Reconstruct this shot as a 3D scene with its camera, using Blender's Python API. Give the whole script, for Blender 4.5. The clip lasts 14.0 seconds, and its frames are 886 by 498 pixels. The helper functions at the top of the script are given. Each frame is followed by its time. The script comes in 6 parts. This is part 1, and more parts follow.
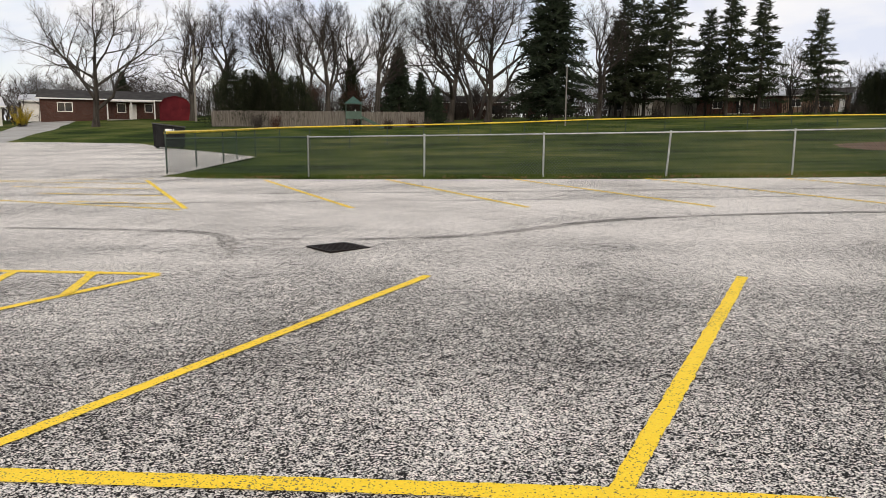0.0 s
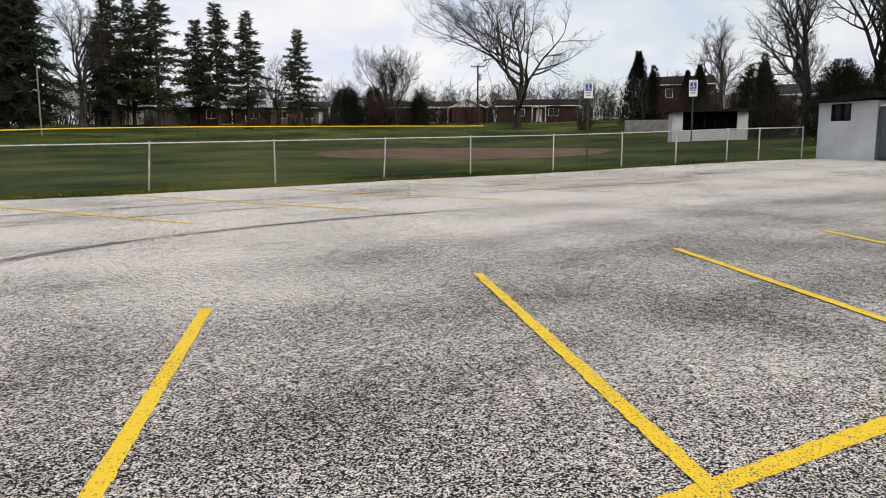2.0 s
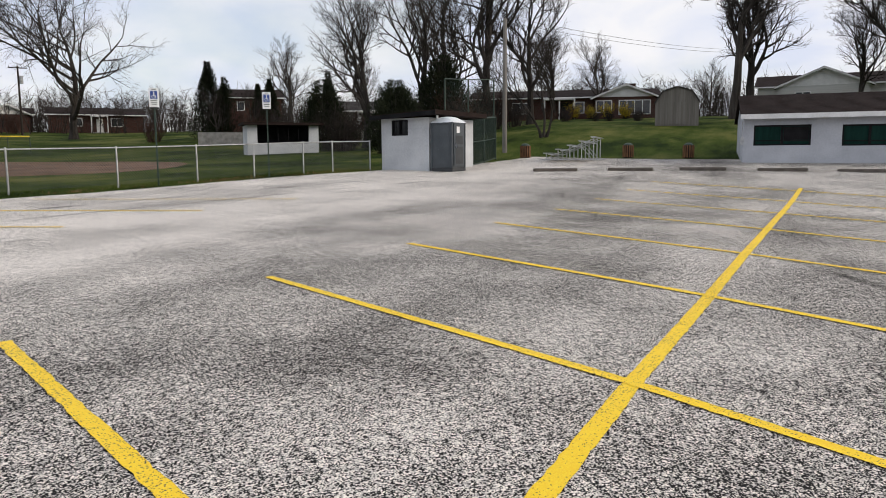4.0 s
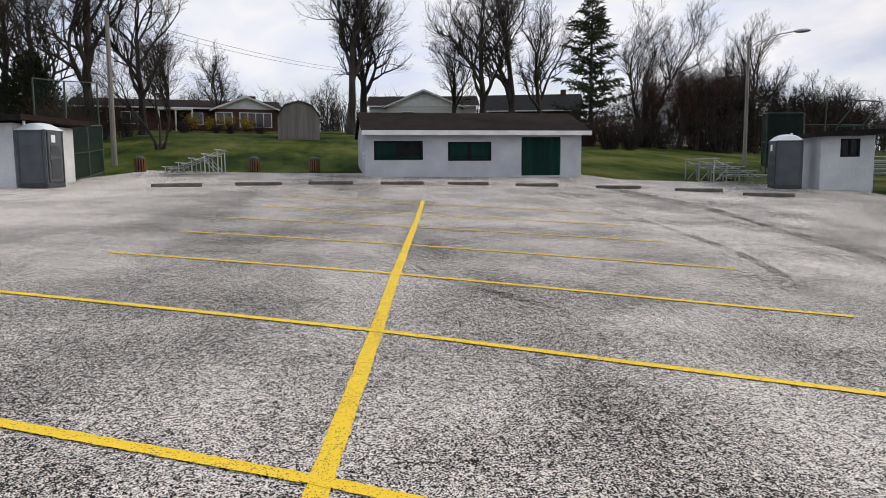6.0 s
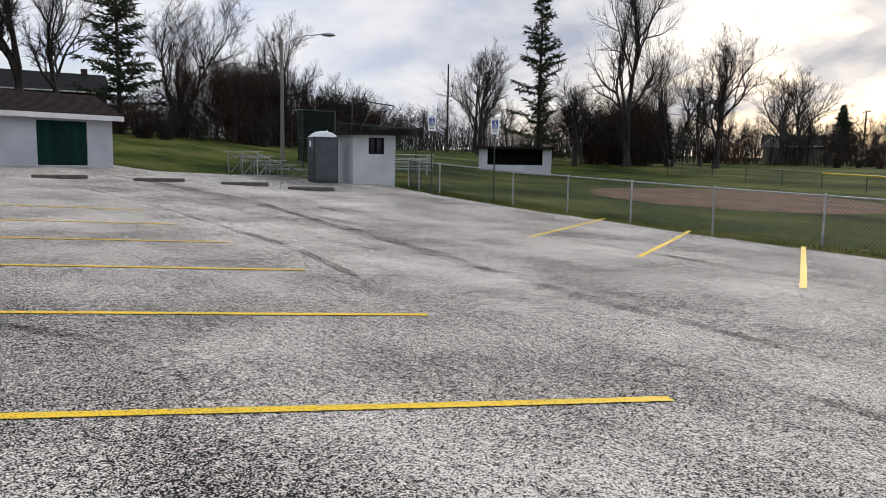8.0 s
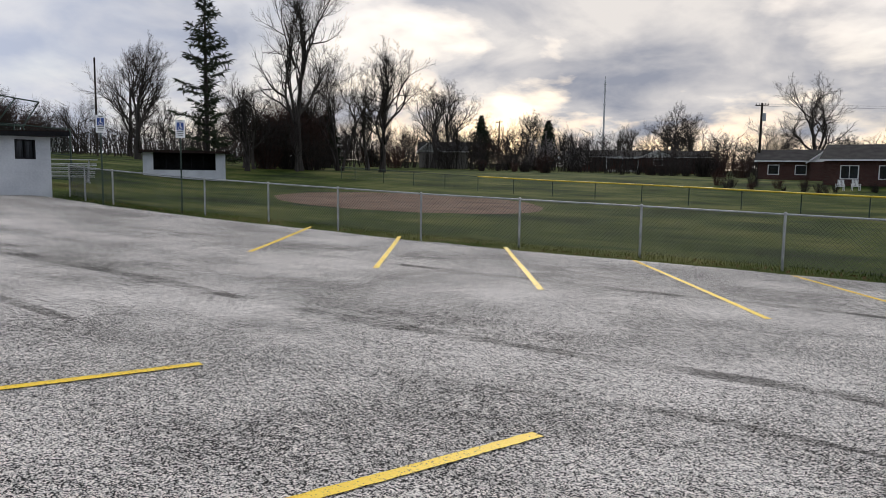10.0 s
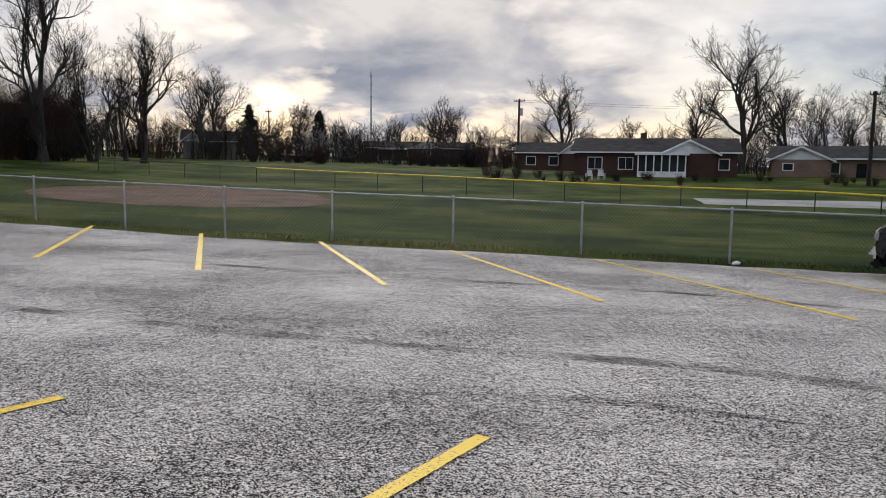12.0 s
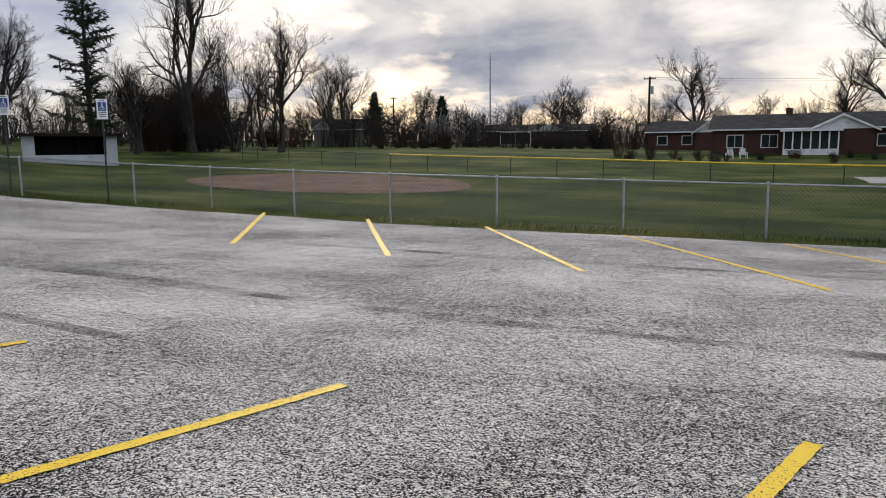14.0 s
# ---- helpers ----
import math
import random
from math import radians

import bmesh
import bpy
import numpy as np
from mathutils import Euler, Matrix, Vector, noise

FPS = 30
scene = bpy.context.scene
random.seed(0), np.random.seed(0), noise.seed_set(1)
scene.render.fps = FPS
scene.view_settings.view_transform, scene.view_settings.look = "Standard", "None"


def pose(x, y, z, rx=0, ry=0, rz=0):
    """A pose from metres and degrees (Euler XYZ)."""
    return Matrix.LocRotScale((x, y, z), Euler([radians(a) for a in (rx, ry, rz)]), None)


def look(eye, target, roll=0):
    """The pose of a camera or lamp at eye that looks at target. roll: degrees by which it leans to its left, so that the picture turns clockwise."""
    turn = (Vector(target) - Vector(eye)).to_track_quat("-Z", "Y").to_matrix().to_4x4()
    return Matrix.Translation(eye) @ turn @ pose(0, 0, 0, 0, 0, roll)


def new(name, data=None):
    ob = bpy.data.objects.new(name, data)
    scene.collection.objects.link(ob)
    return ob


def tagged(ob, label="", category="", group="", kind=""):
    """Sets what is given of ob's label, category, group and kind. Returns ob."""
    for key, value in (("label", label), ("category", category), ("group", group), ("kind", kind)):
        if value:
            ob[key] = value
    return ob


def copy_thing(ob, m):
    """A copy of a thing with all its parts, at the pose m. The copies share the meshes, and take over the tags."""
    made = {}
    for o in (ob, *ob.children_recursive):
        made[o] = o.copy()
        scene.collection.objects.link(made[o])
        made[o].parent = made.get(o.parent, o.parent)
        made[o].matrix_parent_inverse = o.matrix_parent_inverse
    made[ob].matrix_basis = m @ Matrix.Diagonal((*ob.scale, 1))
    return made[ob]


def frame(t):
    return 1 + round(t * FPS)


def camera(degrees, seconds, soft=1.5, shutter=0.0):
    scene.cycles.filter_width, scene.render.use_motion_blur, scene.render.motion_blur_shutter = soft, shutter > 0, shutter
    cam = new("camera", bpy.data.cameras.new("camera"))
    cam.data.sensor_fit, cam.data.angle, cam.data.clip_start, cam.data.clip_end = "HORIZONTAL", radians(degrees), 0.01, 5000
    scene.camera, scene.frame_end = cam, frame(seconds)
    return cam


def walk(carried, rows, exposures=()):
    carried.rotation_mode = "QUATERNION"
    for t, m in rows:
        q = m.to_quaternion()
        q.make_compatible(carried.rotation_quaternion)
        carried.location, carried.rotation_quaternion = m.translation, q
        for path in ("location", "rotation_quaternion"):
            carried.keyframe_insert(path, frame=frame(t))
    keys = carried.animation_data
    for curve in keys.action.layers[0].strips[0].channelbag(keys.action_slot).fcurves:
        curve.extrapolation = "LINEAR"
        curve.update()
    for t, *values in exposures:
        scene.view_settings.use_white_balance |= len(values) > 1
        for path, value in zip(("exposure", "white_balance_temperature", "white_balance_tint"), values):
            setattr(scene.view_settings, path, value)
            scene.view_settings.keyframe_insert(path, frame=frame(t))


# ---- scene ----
cam = camera(63.0, 14.0, soft=0.9)
PATH = [
    (0, (0.234, -0.193, 1.576), (0.177, 1.782, 1.272), 0.4),
    (0.5, (0.404, -0.039, 1.568), (0.649, 1.925, 1.278), 0.3),
    (1, (0.542, 0.261, 1.593), (1.083, 2.166, 1.313), 0.1),
    (1.5, (0.705, 0.463, 1.598), (1.563, 2.249, 1.322), -0.1),
    (2, (1.031, 0.682, 1.624), (2.196, 2.285, 1.349), -0.1),
    (2.5, (1.266, 0.968, 1.631), (2.674, 2.362, 1.361), -0.1),
    (3, (1.53, 1.176, 1.627), (3.132, 2.345, 1.365), -0.2),
    (5.5, (3.009, 1.932, 1.702), (4.996, 1.958, 1.478), -0.5),
    (6, (3.368, 1.944, 1.692), (5.339, 1.684, 1.474), -0.4),
    (6.5, (3.638, 1.907, 1.71), (5.546, 1.35, 1.49), -0.2),
    (7, (3.946, 1.924, 1.725), (5.733, 1.053, 1.502), 0.2),
    (7.5, (4.238, 1.882, 1.724), (5.862, 0.736, 1.495), 0.8),
    (8, (4.572, 1.78, 1.739), (6.021, 0.423, 1.504), 1.0),
    (8.5, (4.97, 1.756, 1.748), (6.22, 0.214, 1.511), 1.1),
    (9, (5.364, 1.665, 1.769), (6.417, -0.02, 1.539), 0.9),
    (11.5, (7.001, 1.74, 1.843), (7.243, -0.234, 1.635), 0.8),
    (12, (7.251, 1.688, 1.845), (7.339, -0.297, 1.616), 0.7),
    (12.5, (7.594, 1.753, 1.823), (7.597, -0.231, 1.571), 0.7),
    (13, (7.833, 1.724, 1.818), (7.854, -0.258, 1.548), 0.4),
    (13.5, (8.141, 1.583, 1.836), (8.292, -0.392, 1.556), 0.1),
    (14, (8.49, 1.542, 1.831), (8.896, -0.398, 1.558), -0.6),
]
walk(cam, [(t, look(eye, target, roll)) for t, eye, target, roll in PATH],
     [(0, 0.20, 7100, 12), (1.5, 0.17, 7050, 12), (3, 0.15, 6950, 12), (6.5, 0.10, 6750, 13), (9, -0.03, 6550, 12), (11.5, -0.26, 6400, 12), (12.5, -0.12, 6450, 13), (14, -0.11, 6450, 13)])
# ---- height of the land ----
SLOPE_X, SLOPE_Y = 0.0229, 0.0200
RINGS = (18, 36.5, 60, 85, 120, 220)
RISE = {
    -180: (0, .25, 1.0, 3.0, 4.0, 6.0),
    -150: (0, .25, 1.3, 3.6, 4.2, 6.0),
    -100: (0, 0, .5, 1.2, 2.2, 4.0),
    -45: (0, 0, .2, .7, 2.4, 4.0),
    -25: (0, 0, .2, 1.7, 3.5, 5.0),
    0: (0, 0, .1, 1.2, 2.4, 3.5),
    40: (0, .1, -.1, 0.9, 2.3, 3.5),
    60: (0, .35, .55, 2.0, 2.8, 4.5),
    78: (0, .42, 2.8, 3.9, 4.8, 6.0),
    92: (0, .5, 2.8, 4.2, 5.0, 6.0),
    110: (0, .5, 2.4, 3.4, 4.0, 5.5),
    126: (0, .5, 1.5, 2.4, 3.2, 5.0),
    142: (0, .25, .6, 2.0, 3.2, 6.0),
}
HEADINGS = sorted(RISE)


def rise(heading, r):
    """Height above the car park's plane at a compass heading and distance."""
    k = max(i for i, h in enumerate(HEADINGS) if h <= heading)
    h0, h1 = HEADINGS[k], HEADINGS[k + 1] if k + 1 < len(HEADINGS) else 180
    u = (heading - h0) / (h1 - h0)
    u = u * u * (3 - 2 * u)
    a = np.interp(r, RINGS, RISE[h0])
    b = np.interp(r, RINGS, RISE[h1 if h1 < 180 else -180])
    return a * (1 - u) + b * u


def ground_z(x, y):
    dx, dy = x - 4, y - 2
    r = math.hypot(dx, dy)
    heading = math.degrees(math.atan2(dx, dy))
    fade = min(1.0, 130 / max(r, 1))
    # a shallow dip in the southern stalls
    dip = -0.065 * math.exp(-((x - 9) / 6.4) ** 2 - ((y + 4) / 4.5) ** 2)
    return dip + (SLOPE_X * dx + SLOPE_Y * dy) * fade + SLOPE_X * 4 + SLOPE_Y * 2 + float(sum(rise(max(-180, heading), r * k) for k in (.92, 1, 1.08)) / 3)

# ---- world, sun ----
world = bpy.data.worlds.new("sky_world")
scene.world = world
world.use_nodes = True
wn, wl = world.node_tree.nodes, world.node_tree.links
wn.clear()


def wnode(kind, **values):
    n = wn.new(kind)
    for k, v in values.items():
        n.inputs[k].default_value = v
    return n


sky = wn.new("ShaderNodeTexSky")
sky.sky_type, sky.sun_disc = "NISHITA", False
sky.sun_elevation, sky.sun_rotation = radians(20), radians(170)
sky.air_density, sky.dust_density = 1.0, 1.5
coord = wn.new("ShaderNodeTexCoord")
split = wn.new("ShaderNodeSeparateXYZ")
wl.new(coord.outputs["Generated"], split.inputs[0])
# the cloud deck is laid out on a flat sheet overhead: direction / (height + small)
lift = wn.new("ShaderNodeMath"); lift.operation = "ADD"; lift.inputs[1].default_value = 0.34
wl.new(split.outputs["Z"], lift.inputs[0])
flat = wn.new("ShaderNodeVectorMath"); flat.operation = "DIVIDE"
grow = wn.new("ShaderNodeCombineXYZ")
for axis in ("X", "Y", "Z"):
    wl.new(lift.outputs[0], grow.inputs[axis])
wl.new(coord.outputs["Generated"], flat.inputs[0]); wl.new(grow.outputs[0], flat.inputs[1])
puffs = wnode("ShaderNodeTexNoise", Scale=1.7, Detail=7.0, Roughness=0.52, Distortion=0.2)
wl.new(flat.outputs[0], puffs.inputs["Vector"])
cover = wn.new("ShaderNodeValToRGB")
cover.color_ramp.elements[0].position, cover.color_ramp.elements[1].position = 0.36, 0.56
wl.new(puffs.outputs[0], cover.inputs[0])
thick = wnode("ShaderNodeTexNoise", Scale=3.4, Detail=6.0, Roughness=0.5, Distortion=0.35)
shiftv = wn.new("ShaderNodeVectorMath"); shiftv.operation = "ADD"; shiftv.inputs[1].default_value = (3.7, 9.1, 0.4)
wl.new(flat.outputs[0], shiftv.inputs[0]); wl.new(shiftv.outputs[0], thick.inputs["Vector"])
# thin bright veil in the north, thick grey and white heaps in the south
south = wn.new("ShaderNodeMapRange")
south.inputs["From Min"].default_value, south.inputs["From Max"].default_value = -0.45, -0.97
wl.new(split.outputs["Y"], south.inputs["Value"])
heap = wn.new("ShaderNodeValToRGB")
heap.color_ramp.elements[0].position, heap.color_ramp.elements[0].color = 0.33, (0.40, 0.43, 0.51, 1)
heap.color_ramp.elements[1].position, heap.color_ramp.elements[1].color = 0.66, (1.06, 1.01, 0.95, 1)
wl.new(thick.outputs[0], heap.inputs[0])
veil = wn.new("ShaderNodeValToRGB")
veil.color_ramp.elements[0].position, veil.color_ramp.elements[0].color = 0.36, (0.74, 0.83, 1.02, 1)
veil.color_ramp.elements[1].position, veil.color_ramp.elements[1].color = 0.64, (0.95, 0.99, 1.06, 1)
wl.new(thick.outputs[0], veil.inputs[0])
cloud = wn.new("ShaderNodeMix"); cloud.data_type = "RGBA"
wl.new(south.outputs[0], cloud.inputs[0]); wl.new(veil.outputs[0], cloud.inputs[6]); wl.new(heap.outputs[0], cloud.inputs[7])
skybg = wnode("ShaderNodeBackground", Strength=0.15)
wl.new(sky.outputs[0], skybg.inputs[0])
cloudbg = wnode("ShaderNodeBackground", Strength=0.86)
wl.new(cloud.outputs[2], cloudbg.inputs[0])
mixbg = wn.new("ShaderNodeMixShader")
part_cover = wn.new("ShaderNodeMapRange")
part_cover.inputs["To Min"].default_value, part_cover.inputs["To Max"].default_value = 0.60, 1.0
wl.new(cover.outputs[0], part_cover.inputs["Value"])
wl.new(part_cover.outputs[0], mixbg.inputs[0]); wl.new(skybg.outputs[0], mixbg.inputs[1]); wl.new(cloudbg.outputs[0], mixbg.inputs[2])
wout = wn.new("ShaderNodeOutputWorld")
wl.new(mixbg.outputs[0], wout.inputs[0])

sun = new("sun", bpy.data.lights.new("sun", "SUN"))
sun.data.energy, sun.data.angle, sun.data.color = 1.7, radians(25), (1.0, 0.93, 0.82)
sun.matrix_world = look((30, -160, 70), (0, 0, 0))
scene.view_settings.exposure = 0.0

# ---- materials ----


def rgba(c):
    return (c[0], c[1], c[2], 1)


def surface(name, dark, light, scale=3.0, rough=0.8, metal=0.0, bump=0.2, fine=12.0, stretch=(1, 1, 1), step=0.02):
    """A surface with broad patches between two colours, fine grain and relief."""
    m = bpy.data.materials.new(name)
    m.use_nodes = True
    n, l = m.node_tree.nodes, m.node_tree.links
    b = n["Principled BSDF"]
    tc = n.new("ShaderNodeTexCoord")
    mp = n.new("ShaderNodeMapping")
    mp.inputs["Scale"].default_value = stretch
    l.new(tc.outputs["Object"], mp.inputs[0])
    broad, grain = n.new("ShaderNodeTexNoise"), n.new("ShaderNodeTexNoise")
    broad.inputs["Scale"].default_value, broad.inputs["Detail"].default_value = scale, 5
    grain.inputs["Scale"].default_value, grain.inputs["Detail"].default_value = scale * fine, 4
    l.new(mp.outputs[0], broad.inputs["Vector"]); l.new(mp.outputs[0], grain.inputs["Vector"])
    add = n.new("ShaderNodeMath"); add.operation = "MULTIPLY_ADD"; add.inputs[1].default_value = 0.45
    l.new(grain.outputs[0], add.inputs[0]); l.new(broad.outputs[0], add.inputs[2])
    ramp = n.new("ShaderNodeValToRGB")
    ramp.color_ramp.elements[0].position, ramp.color_ramp.elements[0].color = 0.52, rgba(dark)
    ramp.color_ramp.elements[1].position, ramp.color_ramp.elements[1].color = 0.92, rgba(light)
    l.new(add.outputs[0], ramp.inputs[0]); l.new(ramp.outputs[0], b.inputs["Base Color"])
    b.inputs["Roughness"].default_value, b.inputs["Metallic"].default_value = rough, metal
    b.inputs["Specular IOR Level"].default_value = 0.5 if rough < 0.6 else 0.12
    if bump:
        bp = n.new("ShaderNodeBump")
        bp.inputs["Strength"].default_value, bp.inputs["Distance"].default_value = bump, step
        l.new(grain.outputs[0], bp.inputs["Height"]); l.new(bp.outputs[0], b.inputs["Normal"])
    return m


def vary(m, amount=0.25):
    """Lets copies differ a little in tone, by the object's own random number."""
    n, l = m.node_tree.nodes, m.node_tree.links
    b = n["Principled BSDF"]
    src = b.inputs["Base Color"].links[0].from_socket
    info = n.new("ShaderNodeObjectInfo")
    rng = n.new("ShaderNodeMapRange")
    rng.inputs["To Min"].default_value, rng.inputs["To Max"].default_value = 1 - amount, 1 + amount
    l.new(info.outputs["Random"], rng.inputs["Value"])
    hsv = n.new("ShaderNodeHueSaturation")
    l.new(rng.outputs[0], hsv.inputs["Value"]); l.new(src, hsv.inputs["Color"]); l.new(hsv.outputs[0], b.inputs["Base Color"])
    return m


def asphalt_material():
    m = bpy.data.materials.new("chip_seal_asphalt")
    m.use_nodes = True
    n, l = m.node_tree.nodes, m.node_tree.links
    b = n["Principled BSDF"]
    tc = n.new("ShaderNodeTexCoord")

    def noise_at(scale, detail, stretch=(1, 1, 1), turn=0, rough=0.5):
        mp = n.new("ShaderNodeMapping")
        mp.inputs["Scale"].default_value, mp.inputs["Rotation"].default_value = stretch, (0, 0, radians(turn))
        l.new(tc.outputs["Object"], mp.inputs[0])
        t = n.new("ShaderNodeTexNoise")
        t.inputs["Scale"].default_value, t.inputs["Detail"].default_value, t.inputs["Roughness"].default_value = scale, detail, rough
        l.new(mp.outputs[0], t.inputs["Vector"])
        return t.outputs[0]

    def math_node(op, a, c, third=None):
        t = n.new("ShaderNodeMath"); t.operation = op
        for i, v in enumerate((a, c, third)):
            if v is None:
                continue
            if isinstance(v, (int, float)):
                t.inputs[i].default_value = v
            else:
                l.new(v, t.inputs[i])
        return t.outputs[0]

    stones = n.new("ShaderNodeTexVoronoi")
    stones.inputs["Scale"].default_value = 120
    l.new(tc.outputs["Object"], stones.inputs["Vector"])
    pick = n.new("ShaderNodeSeparateColor")
    l.new(stones.outputs["Color"], pick.inputs[0])
    stains = noise_at(0.42, 6, rough=0.6)
    lanes = noise_at(0.5, 5, (0.10, 1.0, 1), 8)
    clumps = noise_at(46, 3, rough=0.6)
    tone = math_node("MULTIPLY_ADD", stains, 0.85, math_node("MULTIPLY_ADD", lanes, 0.6, 0.005))
    tone = math_node("MULTIPLY_ADD", clumps, 1.1, tone)
    # the driven lanes are bleached paler than the oil-stained stalls between them
    where = n.new("ShaderNodeSeparateXYZ")
    l.new(tc.outputs["Object"], where.inputs[0])
    for y0, y1, change in ((-5.0, 0.0, -0.08), (5.0, 11.0, 0.24)):
        lane = n.new("ShaderNodeMapRange")
        lane.interpolation_type = "SMOOTHSTEP"
        lane.inputs["From Min"].default_value, lane.inputs["From Max"].default_value = y0, y1
        lane.inputs["To Min"].default_value, lane.inputs["To Max"].default_value = 0.0, change
        l.new(where.outputs["Y"], lane.inputs["Value"])
        tone = math_node("ADD", tone, lane.outputs[0])
    tone = math_node("MULTIPLY_ADD", noise_at(15, 4, rough=0.7), 0.95, tone)
    # share of bare dark binder between the pale chips
    share = n.new("ShaderNodeMapRange")
    share.inputs["From Min"].default_value, share.inputs["From Max"].default_value = 1.40, 2.02
    share.inputs["To Min"].default_value, share.inputs["To Max"].default_value = 0.73, 0.05
    l.new(tone, share.inputs["Value"])
    chip = math_node("SUBTRACT", pick.outputs[0], share.outputs[0])
    ramp = n.new("ShaderNodeValToRGB")
    e = ramp.color_ramp.elements
    e[0].position, e[0].color = 0.0, (0.014, 0.013, 0.013, 1)
    e[1].position, e[1].color = 0.60, (0.96, 0.895, 0.82, 1)
    mid = e.new(0.06); mid.color = (0.40, 0.38, 0.35, 1)
    l.new(chip, ramp.inputs[0])
    streak = noise_at(0.33, 6, (0.05, 1.0, 1), 13, 0.7)
    tyre = n.new("ShaderNodeMapRange")
    tyre.inputs["From Min"].default_value, tyre.inputs["From Max"].default_value = 0.60, 0.70
    tyre.inputs["To Min"].default_value, tyre.inputs["To Max"].default_value = 1.0, 0.55
    l.new(streak, tyre.inputs["Value"])
    mul = n.new("ShaderNodeMix"); mul.data_type, mul.blend_type = "RGBA", "MULTIPLY"
    mul.inputs[0].default_value = 1
    l.new(ramp.outputs[0], mul.inputs[6]); l.new(tyre.outputs[0], mul.inputs[7])
    l.new(mul.outputs[2], b.inputs["Base Color"])
    b.inputs["Roughness"].default_value = 0.9
    b.inputs["Specular IOR Level"].default_value = 0.15
    bp = n.new("ShaderNodeBump")
    bp.inputs["Strength"].default_value, bp.inputs["Distance"].default_value = 0.8, 0.008
    l.new(chip, bp.inputs["Height"]); l.new(bp.outputs[0], b.inputs["Normal"])
    return m


def paint_material():
    m = bpy.data.materials.new("worn_yellow_paint")
    m.use_nodes = True
    n, l = m.node_tree.nodes, m.node_tree.links
    b = n["Principled BSDF"]
    tc = n.new("ShaderNodeTexCoord")
    stones = n.new("ShaderNodeTexVoronoi")
    stones.inputs["Scale"].default_value = 145
    l.new(tc.outputs["Object"], stones.inputs["Vector"])
    pick = n.new("ShaderNodeSeparateColor")
    l.new(stones.outputs["Color"], pick.inputs[0])
    wear = n.new("ShaderNodeTexNoise")
    wear.inputs["Scale"].default_value, wear.inputs["Detail"].default_value = 1.6, 6
    l.new(tc.outputs["Object"], wear.inputs["Vector"])
    less = n.new("ShaderNodeMath"); less.operation = "MULTIPLY_ADD"; less.inputs[1].default_value = -0.45; less.inputs[2].default_value = 0.29
    l.new(wear.outputs[0], less.inputs[0])
    sub = n.new("ShaderNodeMath"); sub.operation = "SUBTRACT"
    l.new(pick.outputs[0], sub.inputs[0]); l.new(less.outputs[0], sub.inputs[1])
    ramp = n.new("ShaderNodeValToRGB")
    e = ramp.color_ramp.elements
    e[0].position, e[0].color = 0.0, (0.06, 0.05, 0.03, 1)
    e[1].position, e[1].color = 0.9, (0.98, 0.69, 0.015, 1)
    mid = e.new(0.03); mid.color = (0.92, 0.58, 0.006, 1)
    l.new(sub.outputs[0], ramp.inputs[0]); l.new(ramp.outputs[0], b.inputs["Base Color"])
    b.inputs["Roughness"].default_value = 0.6
    bp = n.new("ShaderNodeBump")
    bp.inputs["Strength"].default_value, bp.inputs["Distance"].default_value = 0.4, 0.004
    l.new(pick.outputs[0], bp.inputs["Height"]); l.new(bp.outputs[0], b.inputs["Normal"])
    return m


def grass_material(name, low, mid_c, high):
    m = bpy.data.materials.new(name)
    m.use_nodes = True
    n, l = m.node_tree.nodes, m.node_tree.links
    b = n["Principled BSDF"]
    tc = n.new("ShaderNodeTexCoord")
    mp = n.new("ShaderNodeMapping")
    mp.inputs["Scale"].default_value, mp.inputs["Rotation"].default_value = (0.25, 1, 1), (0, 0, radians(5))
    l.new(tc.outputs["Object"], mp.inputs[0])

    def tex(scale, detail, vec):
        t = n.new("ShaderNodeTexNoise")
        t.inputs["Scale"].default_value, t.inputs["Detail"].default_value = scale, detail
        l.new(vec, t.inputs["Vector"])
        return t.outputs[0]
    broad, mow, blades = tex(0.16, 8, tc.outputs["Object"]), tex(1.1, 6, mp.outputs[0]), tex(14, 5, tc.outputs["Object"])
    s = n.new("ShaderNodeMath"); s.operation = "MULTIPLY_ADD"; s.inputs[1].default_value = 0.5
    l.new(mow, s.inputs[0]); l.new(broad, s.inputs[2])
    s2 = n.new("ShaderNodeMath"); s2.operation = "MULTIPLY_ADD"; s2.inputs[1].default_value = 0.7
    l.new(blades, s2.inputs[0]); l.new(s.outputs[0], s2.inputs[2])
    ramp = n.new("ShaderNodeValToRGB")
    e = ramp.color_ramp.elements
    e[0].position, e[0].color = 0.46, rgba(low)
    e[1].position, e[1].color = 0.68, rgba(high)
    q = e.new(0.55); q.color = rgba(mid_c)
    half = n.new("ShaderNodeMath"); half.operation = "MULTIPLY"; half.inputs[1].default_value = 0.5
    l.new(s2.outputs[0], half.inputs[0]); l.new(half.outputs[0], ramp.inputs[0])
    l.new(ramp.outputs[0], b.inputs["Base Color"])
    b.inputs["Roughness"].default_value = 0.95
    b.inputs["Specular IOR Level"].default_value = 0.05
    bp = n.new("ShaderNodeBump")
    bp.inputs["Strength"].default_value, bp.inputs["Distance"].default_value = 0.8, 0.05
    l.new(blades, bp.inputs["Height"]); l.new(bp.outputs[0], b.inputs["Normal"])
    return m


